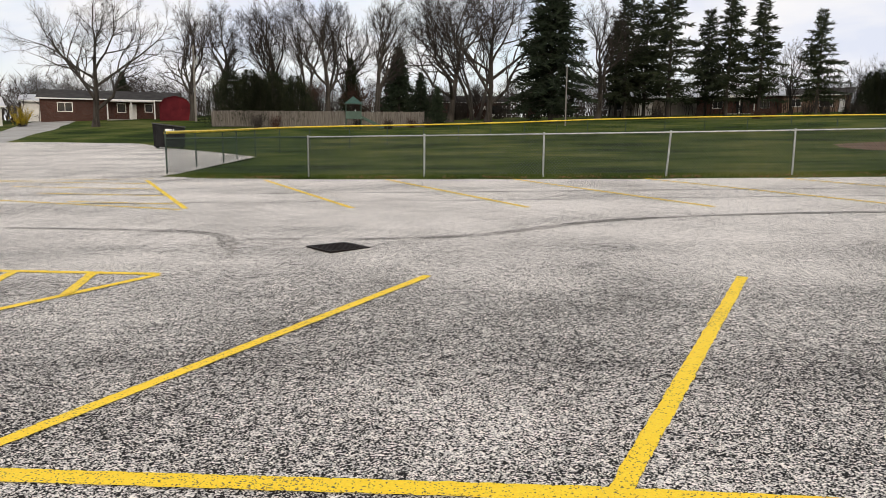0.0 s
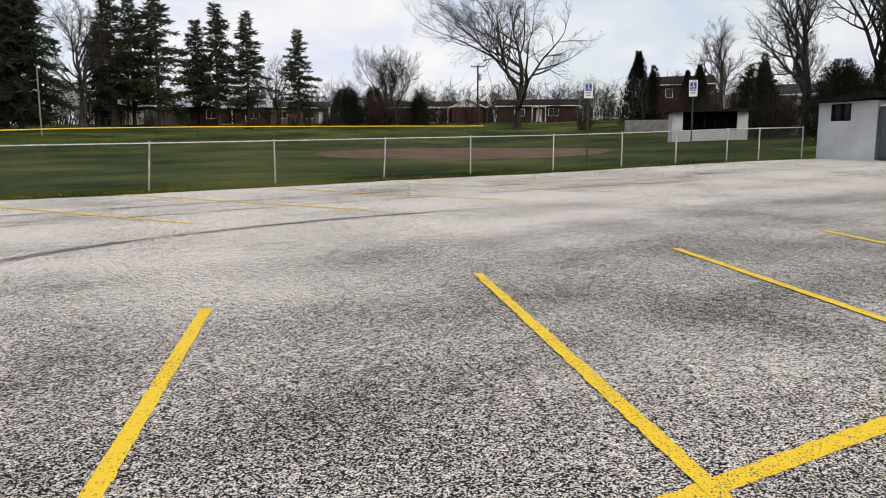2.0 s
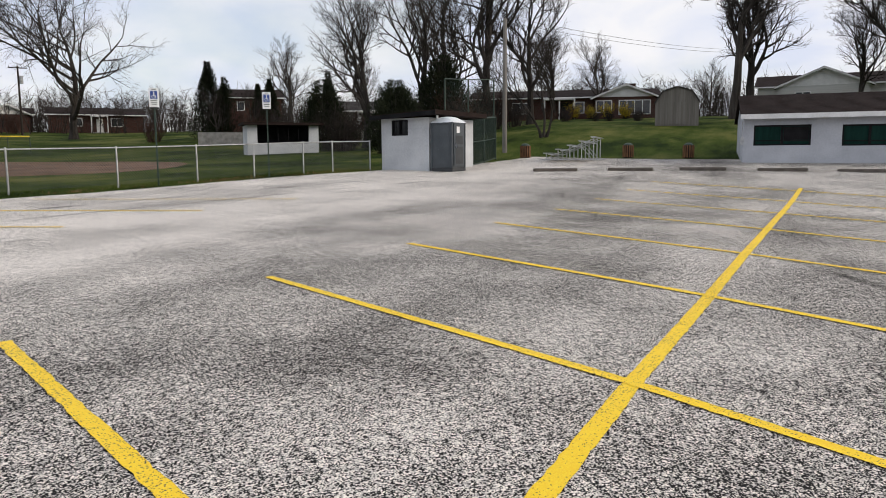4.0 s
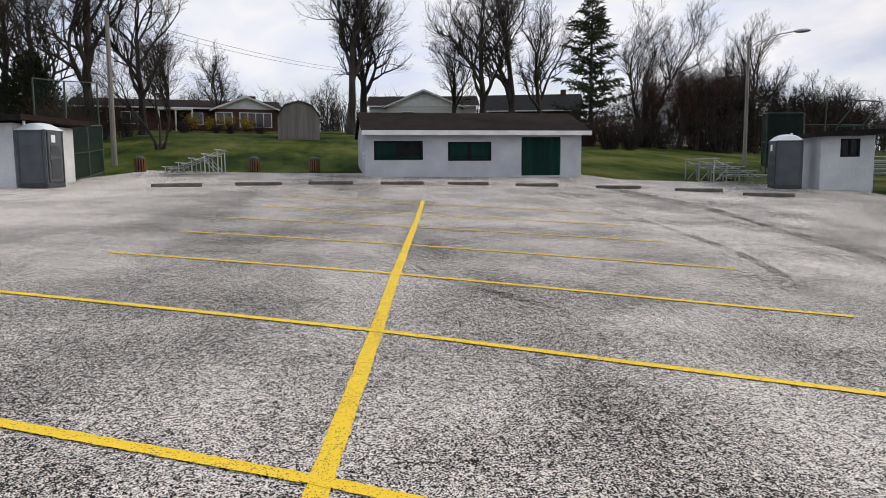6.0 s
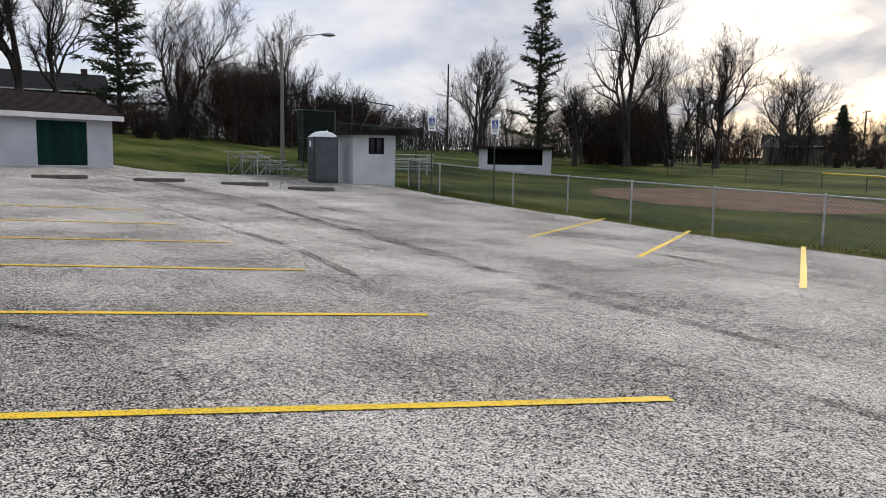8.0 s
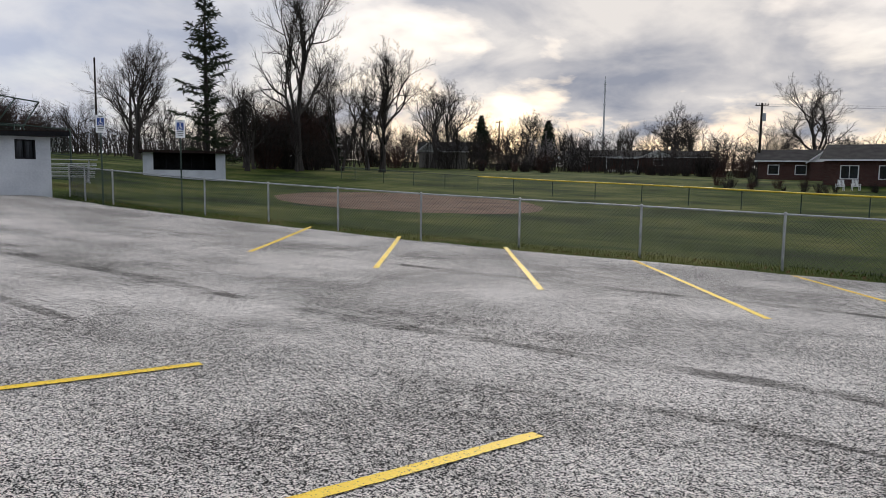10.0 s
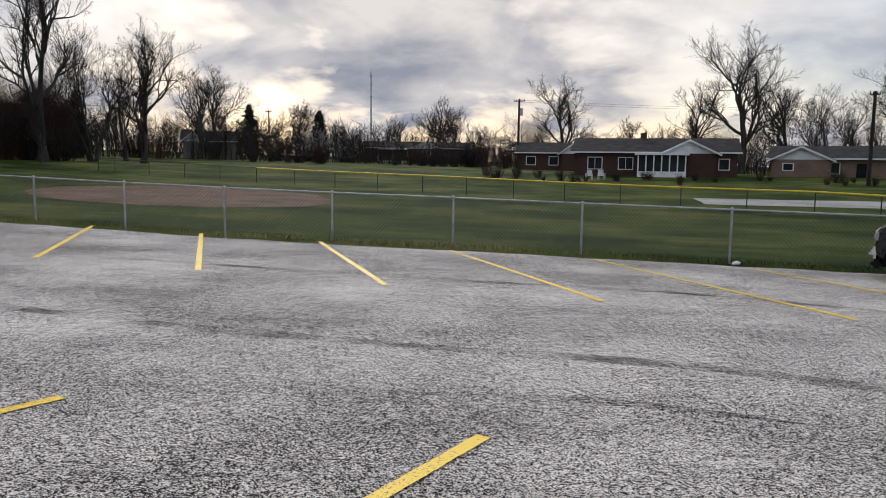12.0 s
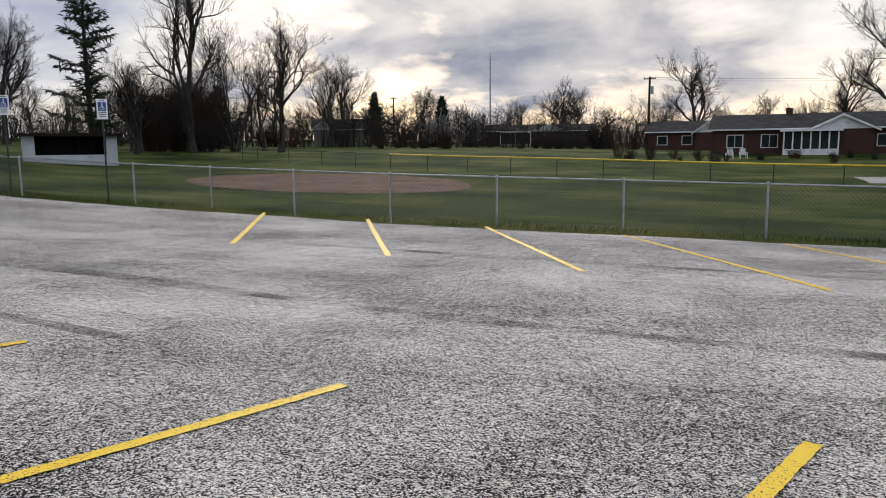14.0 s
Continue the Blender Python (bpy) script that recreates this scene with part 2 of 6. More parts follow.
def brick_material(name, a, c, mortar):
    m = bpy.data.materials.new(name)
    m.use_nodes = True
    n, l = m.node_tree.nodes, m.node_tree.links
    b = n["Principled BSDF"]
    tc = n.new("ShaderNodeTexCoord")
    sp = n.new("ShaderNodeSeparateXYZ"); l.new(tc.outputs["Object"], sp.inputs[0])
    ad = n.new("ShaderNodeMath"); l.new(sp.outputs["X"], ad.inputs[0]); l.new(sp.outputs["Y"], ad.inputs[1])
    cb = n.new("ShaderNodeCombineXYZ"); l.new(ad.outputs[0], cb.inputs["X"]); l.new(sp.outputs["Z"], cb.inputs["Y"])
    t = n.new("ShaderNodeTexBrick")
    t.inputs["Scale"].default_value = 1
    t.inputs["Brick Width"].default_value, t.inputs["Row Height"].default_value, t.inputs["Mortar Size"].default_value = 0.21, 0.075, 0.006
    t.inputs["Color1"].default_value, t.inputs["Color2"].default_value, t.inputs["Mortar"].default_value = rgba(a), rgba(c), rgba(mortar)
    l.new(cb.outputs[0], t.inputs["Vector"])
    nz = n.new("ShaderNodeTexNoise"); nz.inputs["Scale"].default_value = 0.8
    l.new(tc.outputs["Object"], nz.inputs["Vector"])
    rg = n.new("ShaderNodeMapRange"); rg.inputs["To Min"].default_value, rg.inputs["To Max"].default_value = 0.7, 1.25
    l.new(nz.outputs[0], rg.inputs["Value"])
    hv = n.new("ShaderNodeHueSaturation"); l.new(t.outputs["Color"], hv.inputs["Color"]); l.new(rg.outputs[0], hv.inputs["Value"])
    l.new(hv.outputs[0], b.inputs["Base Color"])
    b.inputs["Roughness"].default_value = 0.9
    b.inputs["Specular IOR Level"].default_value = 0.15
    return m


def glass_material():
    m = surface("dark_window_glass", (0.012, 0.014, 0.016), (0.03, 0.034, 0.038), 0.5, 0.06, bump=0)
    return m


ASPHALT, PAINT = asphalt_material(), paint_material()
GRASS = grass_material("mown_grass", (0.010, 0.021, 0.004), (0.044, 0.068, 0.010), (0.14, 0.135, 0.042))
DIRT = surface("infield_clay", (0.10, 0.058, 0.038), (0.20, 0.125, 0.088), 0.5, 0.95, bump=0.5, fine=40)
ROAD = surface("pale_road", (0.28, 0.27, 0.25), (0.42, 0.41, 0.39), 0.3, 0.9, fine=60)
BARK = vary(surface("grey_bark", (0.022, 0.019, 0.017), (0.070, 0.062, 0.055), 3, 0.95, bump=0.6, stretch=(1, 1, .2)), 0.3)
TWIG = vary(surface("bare_twigs", (0.018, 0.015, 0.014), (0.050, 0.042, 0.037), 2, 0.95, bump=0), 0.3)
REDTWIG = vary(surface("reddish_brush", (0.035, 0.020, 0.016), (0.085, 0.048, 0.038), 1, 0.95, bump=0), 0.3)
NEEDLE = vary(surface("dark_needles", (0.009, 0.015, 0.009), (0.034, 0.048, 0.027), 1.2, 0.85, bump=0), 0.3)
PINE = vary(surface("pine_needles", (0.012, 0.018, 0.010), (0.040, 0.050, 0.026), 1.2, 0.85, bump=0), 0.3)
YEW = vary(surface("evergreen_sprays", (0.008, 0.012, 0.007), (0.030, 0.036, 0.018), 1.2, 0.85, bump=0), 0.3)
FORSYTHIA = surface("yellow_blossom", (0.30, 0.22, 0.01), (0.65, 0.48, 0.03), 5, 0.8, bump=0)
BLOSSOM = surface("pale_blossom", (0.35, 0.31, 0.30), (0.6, 0.55, 0.53), 5, 0.8, bump=0)
LEAF = surface("dead_leaves", (0.10, 0.055, 0.025), (0.28, 0.17, 0.09), 5, 0.9, bump=0)
STEEL = surface("galvanised_steel", (0.30, 0.31, 0.32), (0.52, 0.53, 0.54), 4, 0.45, 0.7, 0.1)
WIRE = surface("zinc_wire", (0.05, 0.052, 0.05), (0.12, 0.123, 0.12), 4, 0.6, 0.0, 0)
GREENSTEEL = surface("dark_green_coating", (0.010, 0.025, 0.018), (0.025, 0.050, 0.036), 3, 0.5, 0, 0.1)
WINDSCREEN = surface("green_windscreen", (0.006, 0.014, 0.012), (0.013, 0.026, 0.022), 3, 0.8, 0, 0.1)
WINDSCREEN.node_tree.nodes["Principled BSDF"].inputs["Alpha"].default_value = 0.62
CAP = surface("yellow_plastic_cap", (0.62, 0.42, 0.02), (0.85, 0.62, 0.05), 2, 0.45, 0, 0.1)
BLOCK = surface("painted_block", (0.40, 0.42, 0.46), (0.52, 0.54, 0.58), 0.9, 0.75, 0, 0.25, 14)
BLOCKWHITE = surface("white_painted_block", (0.44, 0.46, 0.49), (0.60, 0.62, 0.64), 0.9, 0.75, 0, 0.25, 14)
SHINGLE = surface("brown_shingles", (0.013, 0.008, 0.007), (0.028, 0.019, 0.017), 1.6, 0.9, 0, 0.5, 14, (1, 1, 1))
GREYROOF = surface("grey_shingles", (0.028, 0.026, 0.025), (0.058, 0.055, 0.052), 1.2, 0.9, 0, 0.5, 14)
METALROOF = surface("pale_metal_roof", (0.42, 0.43, 0.45), (0.58, 0.59, 0.61), 0.8, 0.4, 0.2, 0.1)
WHITE = surface("white_paint", (0.62, 0.62, 0.61), (0.80, 0.80, 0.79), 1.5, 0.6, 0, 0.1)
DARKGREEN = surface("green_painted_wood", (0.003, 0.020, 0.016), (0.006, 0.038, 0.030), 1.2, 0.75, 0, 0.15, 12, (4, 4, .4))
BRICK = brick_material("red_brick", (0.052, 0.022, 0.017), (0.082, 0.037, 0.029), (0.09, 0.08, 0.072))
TANBRICK = brick_material("tan_brick", (0.16, 0.095, 0.065), (0.23, 0.145, 0.10), (0.24, 0.215, 0.19))
SIDING = surface("pale_siding", (0.46, 0.46, 0.44), (0.60, 0.60, 0.58), 1, 0.7, 0, 0.2, 10, (.1, .1, 6))
GREYSIDING = surface("grey_siding", (0.13, 0.12, 0.105), (0.21, 0.195, 0.175), 1, 0.8, 0, 0.2, 10, (6, 6, .2))
REDPAINT = surface("red_barn_paint", (0.07, 0.007, 0.012), (0.13, 0.014, 0.02), 1, 0.7, 0, 0.2)
GLASS = glass_material()
WOOD = surface("weathered_wood", (0.075, 0.066, 0.058), (0.17, 0.155, 0.14), 2, 0.9, 0, 0.4, 14, (6, 6, .4))
POLEWOOD = surface("pole_wood", (0.13, 0.12, 0.11), (0.26, 0.245, 0.225), 2, 0.9, 0, 0.4, 14, (6, 6, .3))
DARKPOLE = surface("creosoted_pole", (0.022, 0.018, 0.016), (0.055, 0.045, 0.038), 2, 0.9, 0, 0.4, 14, (6, 6, .3))
CONCRETE = surface("old_concrete", (0.22, 0.21, 0.195), (0.38, 0.365, 0.34), 2.5, 0.9, 0, 0.5, 16)
STOPMAT = surface("stained_concrete", (0.07, 0.06, 0.052), (0.19, 0.165, 0.14), 2.5, 0.9, 0, 0.5, 16)
POTTY = surface("grey_plastic", (0.050, 0.060, 0.070), (0.075, 0.088, 0.100), 2, 0.45, 0, 0.1)
POTTYDARK = surface("dark_grey_plastic", (0.025, 0.028, 0.032), (0.045, 0.050, 0.056), 2, 0.5, 0, 0.1)
POTTYROOF = surface("translucent_white_plastic", (0.60, 0.64, 0.66), (0.76, 0.80, 0.82), 2, 0.4, 0, 0.1)
ALU = surface("aluminium_plank", (0.42, 0.43, 0.44), (0.62, 0.63, 0.64), 3, 0.4, 0.6, 0.1)
SLAT = surface("orange_brown_slats", (0.11, 0.055, 0.03), (0.22, 0.12, 0.06), 4, 0.8, 0, 0.3)
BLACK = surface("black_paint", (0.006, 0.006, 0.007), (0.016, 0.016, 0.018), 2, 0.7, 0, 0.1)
IRON = surface("rusty_iron", (0.012, 0.010, 0.010), (0.035, 0.028, 0.025), 8, 0.7, 0.5, 0.4)
SIGNWHITE = surface("sign_white", (0.72, 0.73, 0.74), (0.82, 0.83, 0.84), 2, 0.4, 0, 0)
SIGNBLUE = surface("sign_blue", (0.015, 0.05, 0.22), (0.03, 0.08, 0.30), 2, 0.4, 0, 0)
CARPAINT = surface("dark_car_paint", (0.006, 0.008, 0.009), (0.014, 0.017, 0.018), 1, 0.18, 0, 0)
CHROME = surface("chrome", (0.55, 0.55, 0.56), (0.75, 0.75, 0.76), 3, 0.15, 1.0, 0)
RUBBER = surface("tyre_rubber", (0.010, 0.010, 0.010), (0.022, 0.022, 0.021), 6, 0.85, 0, 0.2)
LENS = surface("lamp_lens", (0.22, 0.23, 0.23), (0.40, 0.41, 0.41), 6, 0.1, 0, 0)
PLAYGREEN = surface("green_plastic", (0.012, 0.045, 0.032), (0.022, 0.07, 0.05), 2, 0.5, 0, 0)


def stain_material():
    """Rubber and oil on the chips: dark, and broken up so that the asphalt shows through."""
    m = bpy.data.materials.new("tyre_stain")
    m.use_nodes = True
    n, l = m.node_tree.nodes, m.node_tree.links
    b = n["Principled BSDF"]
    b.inputs["Base Color"].default_value, b.inputs["Roughness"].default_value = (0.03, 0.028, 0.027, 1), 0.9
    b.inputs["Specular IOR Level"].default_value = 0.1
    tc = n.new("ShaderNodeTexCoord")
    fine, wide = n.new("ShaderNodeTexNoise"), n.new("ShaderNodeTexNoise")
    fine.inputs["Scale"].default_value, fine.inputs["Detail"].default_value = 55, 3
    wide.inputs["Scale"].default_value, wide.inputs["Detail"].default_value = 1.1, 4
    l.new(tc.outputs["Object"], fine.inputs["Vector"]); l.new(tc.outputs["Object"], wide.inputs["Vector"])
    a = n.new("ShaderNodeMath"); a.operation = "ADD"
    l.new(fine.outputs[0], a.inputs[0]); l.new(wide.outputs[0], a.inputs[1])
    r = n.new("ShaderNodeMapRange")
    r.inputs["From Min"].default_value, r.inputs["From Max"].default_value = 0.86, 1.22
    r.inputs["To Max"].default_value = 0.58
    l.new(a.outputs[0], r.inputs["Value"]); l.new(r.outputs[0], b.inputs["Alpha"])
    return m


STAIN = stain_material()

# ---- mesh helpers ----


def mesh_object(name, verts, faces, material, parent=None, smooth=False):
    me = bpy.data.meshes.new(name)
    me.from_pydata([tuple(v) for v in verts], [], faces)
    me.materials.append(material)
    if smooth:
        me.shade_smooth()
    ob = new(name, me)
    ob.parent = parent
    return ob


def part(name, bm, material, parent=None, label=""):
    me = bpy.data.meshes.new(name)
    bm.normal_update()
    bm.to_mesh(me)
    bm.free()
    me.materials.append(material)
    ob = new(name, me)
    ob.parent = parent
    if label:
        ob["label"] = label
    return ob


def thing(name, x, y, z=None, turn=0, label="", category="", group=""):
    ob = new(name)
    ob.empty_display_size = 0.3
    ob.matrix_basis = pose(x, y, ground_z(x, y) if z is None else z, 0, 0, turn)
    return tagged(ob, label, category, group)


def box(bm, x0, y0, z0, x1, y1, z1, bevel=0.0):
    geo = bmesh.ops.create_cube(bm, size=1.0)
    bmesh.ops.transform(bm, matrix=Matrix.LocRotScale(((x0 + x1) / 2, (y0 + y1) / 2, (z0 + z1) / 2), None, (abs(x1 - x0), abs(y1 - y0), abs(z1 - z0))), verts=geo["verts"])
    if bevel:
        edges = list({e for v in geo["verts"] for e in v.link_edges})
        bmesh.ops.bevel(bm, geom=edges, offset=bevel, segments=2, affect="EDGES")
    return bm


def boxed(*dims, bevel=0.0):
    return box(bmesh.new(), *dims, bevel=bevel)


def rod(bm, p, q, r0, r1=None, sides=8):
    p, q = Vector(p), Vector(q)
    d = q - p
    geo = bmesh.ops.create_cone(bm, cap_ends=True, segments=sides, radius1=r0, radius2=r0 if r1 is None else r1, depth=d.length)
    bmesh.ops.transform(bm, matrix=Matrix.Translation((p + q) / 2) @ d.to_track_quat("Z", "Y").to_matrix().to_4x4(), verts=geo["verts"])
    return bm


def rodded(p, q, r0, r1=None, sides=8):
    return rod(bmesh.new(), p, q, r0, r1, sides)


def prism(bm, outline, y0, y1):
    """An outline in x and z, drawn out from y0 to y1."""
    a = [bm.verts.new((x, y0, z)) for x, z in outline]
    b = [bm.verts.new((x, y1, z)) for x, z in outline]
    k = len(outline)
    bm.faces.new(a)
    bm.faces.new(b[::-1])
    for i in range(k):
        bm.faces.new((a[i], b[i], b[(i + 1) % k], a[(i + 1) % k]))
    bmesh.ops.recalc_face_normals(bm, faces=bm.faces)
    return bm


def wall_pieces(bm, x0, x1, z0, z1, y0, y1, holes):
    """A wall from x0 to x1 with holes (x0, z0, x1, z1) that go through it."""
    at = x0
    for hx0, hz0, hx1, hz1 in sorted(holes):
        box(bm, at, y0, z0, hx0, y1, z1)
        if hz0 > z0 + 0.01:
            box(bm, hx0, y0, z0, hx1, y1, hz0)
        if hz1 < z1 - 0.01:
            box(bm, hx0, y0, hz1, hx1, y1, z1)
        at = hx1
    box(bm, at, y0, z0, x1, y1, z1)
    return bm


# ---- land ----
NORTH_X = (-62, -36, -25.7, -15, -10.6, -10.3, -7.4, -2.6, 0, 5.5, 13, 15, 21.9, 25, 29.5, 31, 34.8, 38, 40.8)
NORTH_Y = (60, 60.3, 58, 44.5, 38, 24.2, 22.5, 21.3, 20.9, 19.95, 19.5, 19.2, 18.3, 17.6, 16.0, 15.5, 13.9, 12.8, 12)
SOUTH_X = (-62, -20, -2, 3.5, 8.8, 14.4, 17, 21.5, 26, 29.5, 33, 34.5, 36, 37.5, 40.8)
SOUTH_Y = (-2, -10, -14.0, -14.85, -15.5, -16.15, -16.9, -17.5, -18.1, -18.9, -18.9, -17.3, -14.3, -11.5, -10.5)


def lot_edges(x):
    wob = 0.16 * noise.noise((x * 0.9, 0.3, 0)) + 0.07 * noise.noise((x * 4.1, 7.3, 0))
    return float(np.interp(x, SOUTH_X, SOUTH_Y)) - wob, float(np.interp(x, NORTH_X, NORTH_Y)) + wob


def build_lot():
    xs = list(np.arange(-62, -10, 1.0)) + list(np.arange(-10, 40.81, 0.3))
    rows = 90
    verts, faces = [], []
    for x in xs:
        s, n = lot_edges(x)
        for j in range(rows + 1):
            y = s + (n - s) * j / rows
            z = ground_z(x, y)
            if j in (0, rows):
                z -= 0.06
            verts.append((x, y, z))
    k = rows + 1
    for i in range(len(xs) - 1):
        for j in range(rows):
            a = i * k + j
            faces.append((a, a + k, a + k + 1, a + 1))
    ob = mesh_object("pavement_lot", verts, faces, ASPHALT, smooth=True)
    tagged(ob, "worn grey chip-seal asphalt of a car park with dark tyre stains", "pavement", kind="structure")


def build_ground():
    radii = list(np.arange(0, 12, 4)) + list(np.arange(12, 72, 1.0)) + list(np.arange(72, 150, 3.0)) + [150, 165, 185, 210, 250, 320, 450, 700, 1200, 2200, 4000]
    steps = 360
    verts, faces = [(4, 2, ground_z(4, 2) - 0.3)], []
    for r in radii[1:]:
        for k in range(steps):
            h = 2 * math.pi * k / steps
            x, y = 4 + r * math.sin(h), 2 + r * math.cos(h)
            z = ground_z(x, y) - 0.035
            if -61 < x < 40.5:
                s, n = lot_edges(x)
                if s + 0.3 < y < n - 0.3:
                    z -= 0.3
            z += 0.05 * noise.noise((x * 0.12, y * 0.12, 2)) * min(1, max(0, r - 45) / 20)
            verts.append((x, y, z))
    for k in range(steps):
        faces.append((0, 1 + (k + 1) % steps, 1 + k))
    for i in range(len(radii) - 2):
        for k in range(steps):
            a, b = 1 + i * steps + k, 1 + i * steps + (k + 1) % steps
            faces.append((a, b, b + steps, a + steps))
    ob = mesh_object("ground", verts, faces, GRASS, smooth=True)
    tagged(ob, "mown early-spring lawn and rising grassy land round the fields", "grass", kind="structure")


def patch(name, cx, cy, rx, ry, turn, material, label, category, lift=0.0):
    verts, faces = [(cx, cy, ground_z(cx, cy) + lift)], []
    rings, steps = 14, 72
    c, s = math.cos(radians(turn)), math.sin(radians(turn))
    for i in range(1, rings + 1):
        for k in range(steps):
            a = 2 * math.pi * k / steps
            w = 1 + 0.04 * noise.noise((math.cos(a) * 3 + cx, math.sin(a) * 3, 1)) + 0.02 * noise.noise((math.cos(a) * 14, math.sin(a) * 14, cy))
            u, v = rx * w * i / rings * math.cos(a), ry * w * i / rings * math.sin(a)
            x, y = cx + u * c - v * s, cy + u * s + v * c
            verts.append((x, y, ground_z(x, y) + lift - (0.06 if i == rings else 0)))
    for k in range(steps):
        faces.append((0, 1 + k, 1 + (k + 1) % steps))
        for i in range(rings - 1):
            a, b = 1 + i * steps + k, 1 + i * steps + (k + 1) % steps
            faces.append((a, a + steps, b + steps, b))
    ob = mesh_object(name, verts, faces, material, smooth=True)
    return tagged(ob, label, category, kind="structure")


def road(name, points, width, label, material=None, lift=0.02):
    verts, faces = [], []
    fine = []
    for (x0, y0), (x1, y1) in zip(points, points[1:]):
        k = max(2, int(math.hypot(x1 - x0, y1 - y0) / 1.5))
        fine += [(x0 + (x1 - x0) * i / k, y0 + (y1 - y0) * i / k) for i in range(k)]
    fine.append(points[-1])
    for i, (x, y) in enumerate(fine):
        x0, y0 = fine[max(0, i - 1)]
        x1, y1 = fine[min(len(fine) - 1, i + 1)]
        d = math.hypot(x1 - x0, y1 - y0)
        nx, ny = -(y1 - y0) / d, (x1 - x0) / d
        for u in range(7):
            o = (u / 6 - 0.5) * width
            verts.append((x + nx * o, y + ny * o, ground_z(x + nx * o, y + ny * o) + lift - (0.08 if u in (0, 6) else 0)))
    for i in range(len(fine) - 1):
        for u in range(6):
            a = i * 7 + u
            faces.append((a, a + 7, a + 8, a + 1))
    ob = mesh_object(name, verts, faces, material or ROAD, smooth=True)
    return tagged(ob, label, "road", kind="structure")


build_ground()
build_lot()
patch("infield", 29, 37.2, 11.5, 9.3, 60, DIRT, "reddish-brown bare clay infield of a ball diamond", "infield")
patch("infield", 23, -37, 10.6, 7.8, -60, DIRT, "reddish-brown bare clay infield of the second ball diamond", "infield")
road("road_1", [(-40, 56), (-44, 68), (-48, 80), (-56, 100), (-70, 130)], 6, "pale drive that climbs away from the car park")
road("road_2", [(-8, -49), (-20, -47), (-34, -38), (-50, -25)], 8, "pale asphalt behind the outfield fence")

# ---- painted lines ----


def paint_line(p, q, width=0.105, label="yellow painted stall line, worn and speckled", lift=0.007):
    """One straight stripe of road paint with uneven edges."""
    (x0, y0), (x1, y1) = p, q
    d = math.hypot(x1 - x0, y1 - y0)
    ux, uy = (x1 - x0) / d, (y1 - y0) / d
    k = max(3, int(d / 0.06))
    verts, faces = [], []
    for i in range(k + 1):
        s = d * i / k
        for side in (-1, 0, 1):
            o = side * (width / 2 + 0.010 * noise.noise((s * 14, side * 9 + x0, y0)) + 0.006 * noise.noise((s * 45, side * 5, x0)))
            x, y = x0 + ux * s - uy * o, y0 + uy * s + ux * o
            verts.append((x, y, ground_z(x, y) + lift))
    for i in range(k):
        for j in range(2):
            a = i * 3 + j
            faces.append((a, a + 3, a + 4, a + 1))
    ob = mesh_object("parking_line", verts, faces, PAINT)
    tagged(ob, label, "road marking", "yellow parking lines", "structure")


# the double row in the middle: spine and slanted stall lines
SPINE_X, SPINE_Y = (-2.6, 0.84, 3.77, 6.785, 9.81, 12.92, 26.3), (2.94, 2.72, 2.43, 2.10, 1.706, 1.32, -0.45)
for k in range(6):
    paint_line((SPINE_X[k], SPINE_Y[k]), (SPINE_X[k + 1], SPINE_Y[k + 1]), 0.125, "long yellow spine line between two rows of stalls")
ARM_N, ARM_S = Vector((2.14, 4.32)), Vector((-2.64, -4.68))
for k, x in enumerate((-2.28, 0.90, 3.77, 6.785, 9.81, 12.92, 16.0, 19.1, 22.2, 25.3)):
    foot = Vector((x, float(np.interp(x, SPINE_X, SPINE_Y))))
    paint_line(tuple(foot), tuple(foot + ARM_N), lift=0.009)
    if k:
        paint_line(tuple(foot), tuple(foot + ARM_S), lift=0.009)
# stalls along the north fence
for k in range(8):
    b = Vector((-5.25, 13.85)) + k * Vector((3.34, -0.27))
    t = b + Vector((-4.3 + 0.5 * k - 0.04 * k * k, 8.0 - 0.27 * k))
    paint_line(tuple(b), tuple(t))
# stalls along the south fence
for k in range(-3, 3):
    b = Vector((8.63, -9.33)) + k * Vector((3.22, -0.70))
    t = b + Vector((2.42, -6.45))
    paint_line(tuple(b), tuple(t))
# the hatched corner beside the north stalls and the one at the head of the middle row
for p, q in (((-5.3, 13.7), (-14.2, 17.8)), ((-9.6, 22.4), (-19.5, 22.9)), ((-14.2, 17.8), (-22, 21.5))):
    paint_line(p, q, 0.09)
for u in (0.12, 0.34, 0.56, 0.78):
    a = Vector((-5.3, 13.7)).lerp(Vector((-9.5, 22.2)), u)
    paint_line(tuple(a), tuple(a + Vector((-7.2, 2.3)) * (0.3 + 0.7 * u)), 0.09)
paint_line((-3.08, 7.48), (-8.6, 8.24), 0.11)
paint_line((-3.08, 7.44), (-5.1, 3.9), 0.11)
paint_line((-3.60, 6.51), (-3.87, 7.56), 0.11)
paint_line((-4.28, 5.33), (-4.84, 7.66), 0.11)


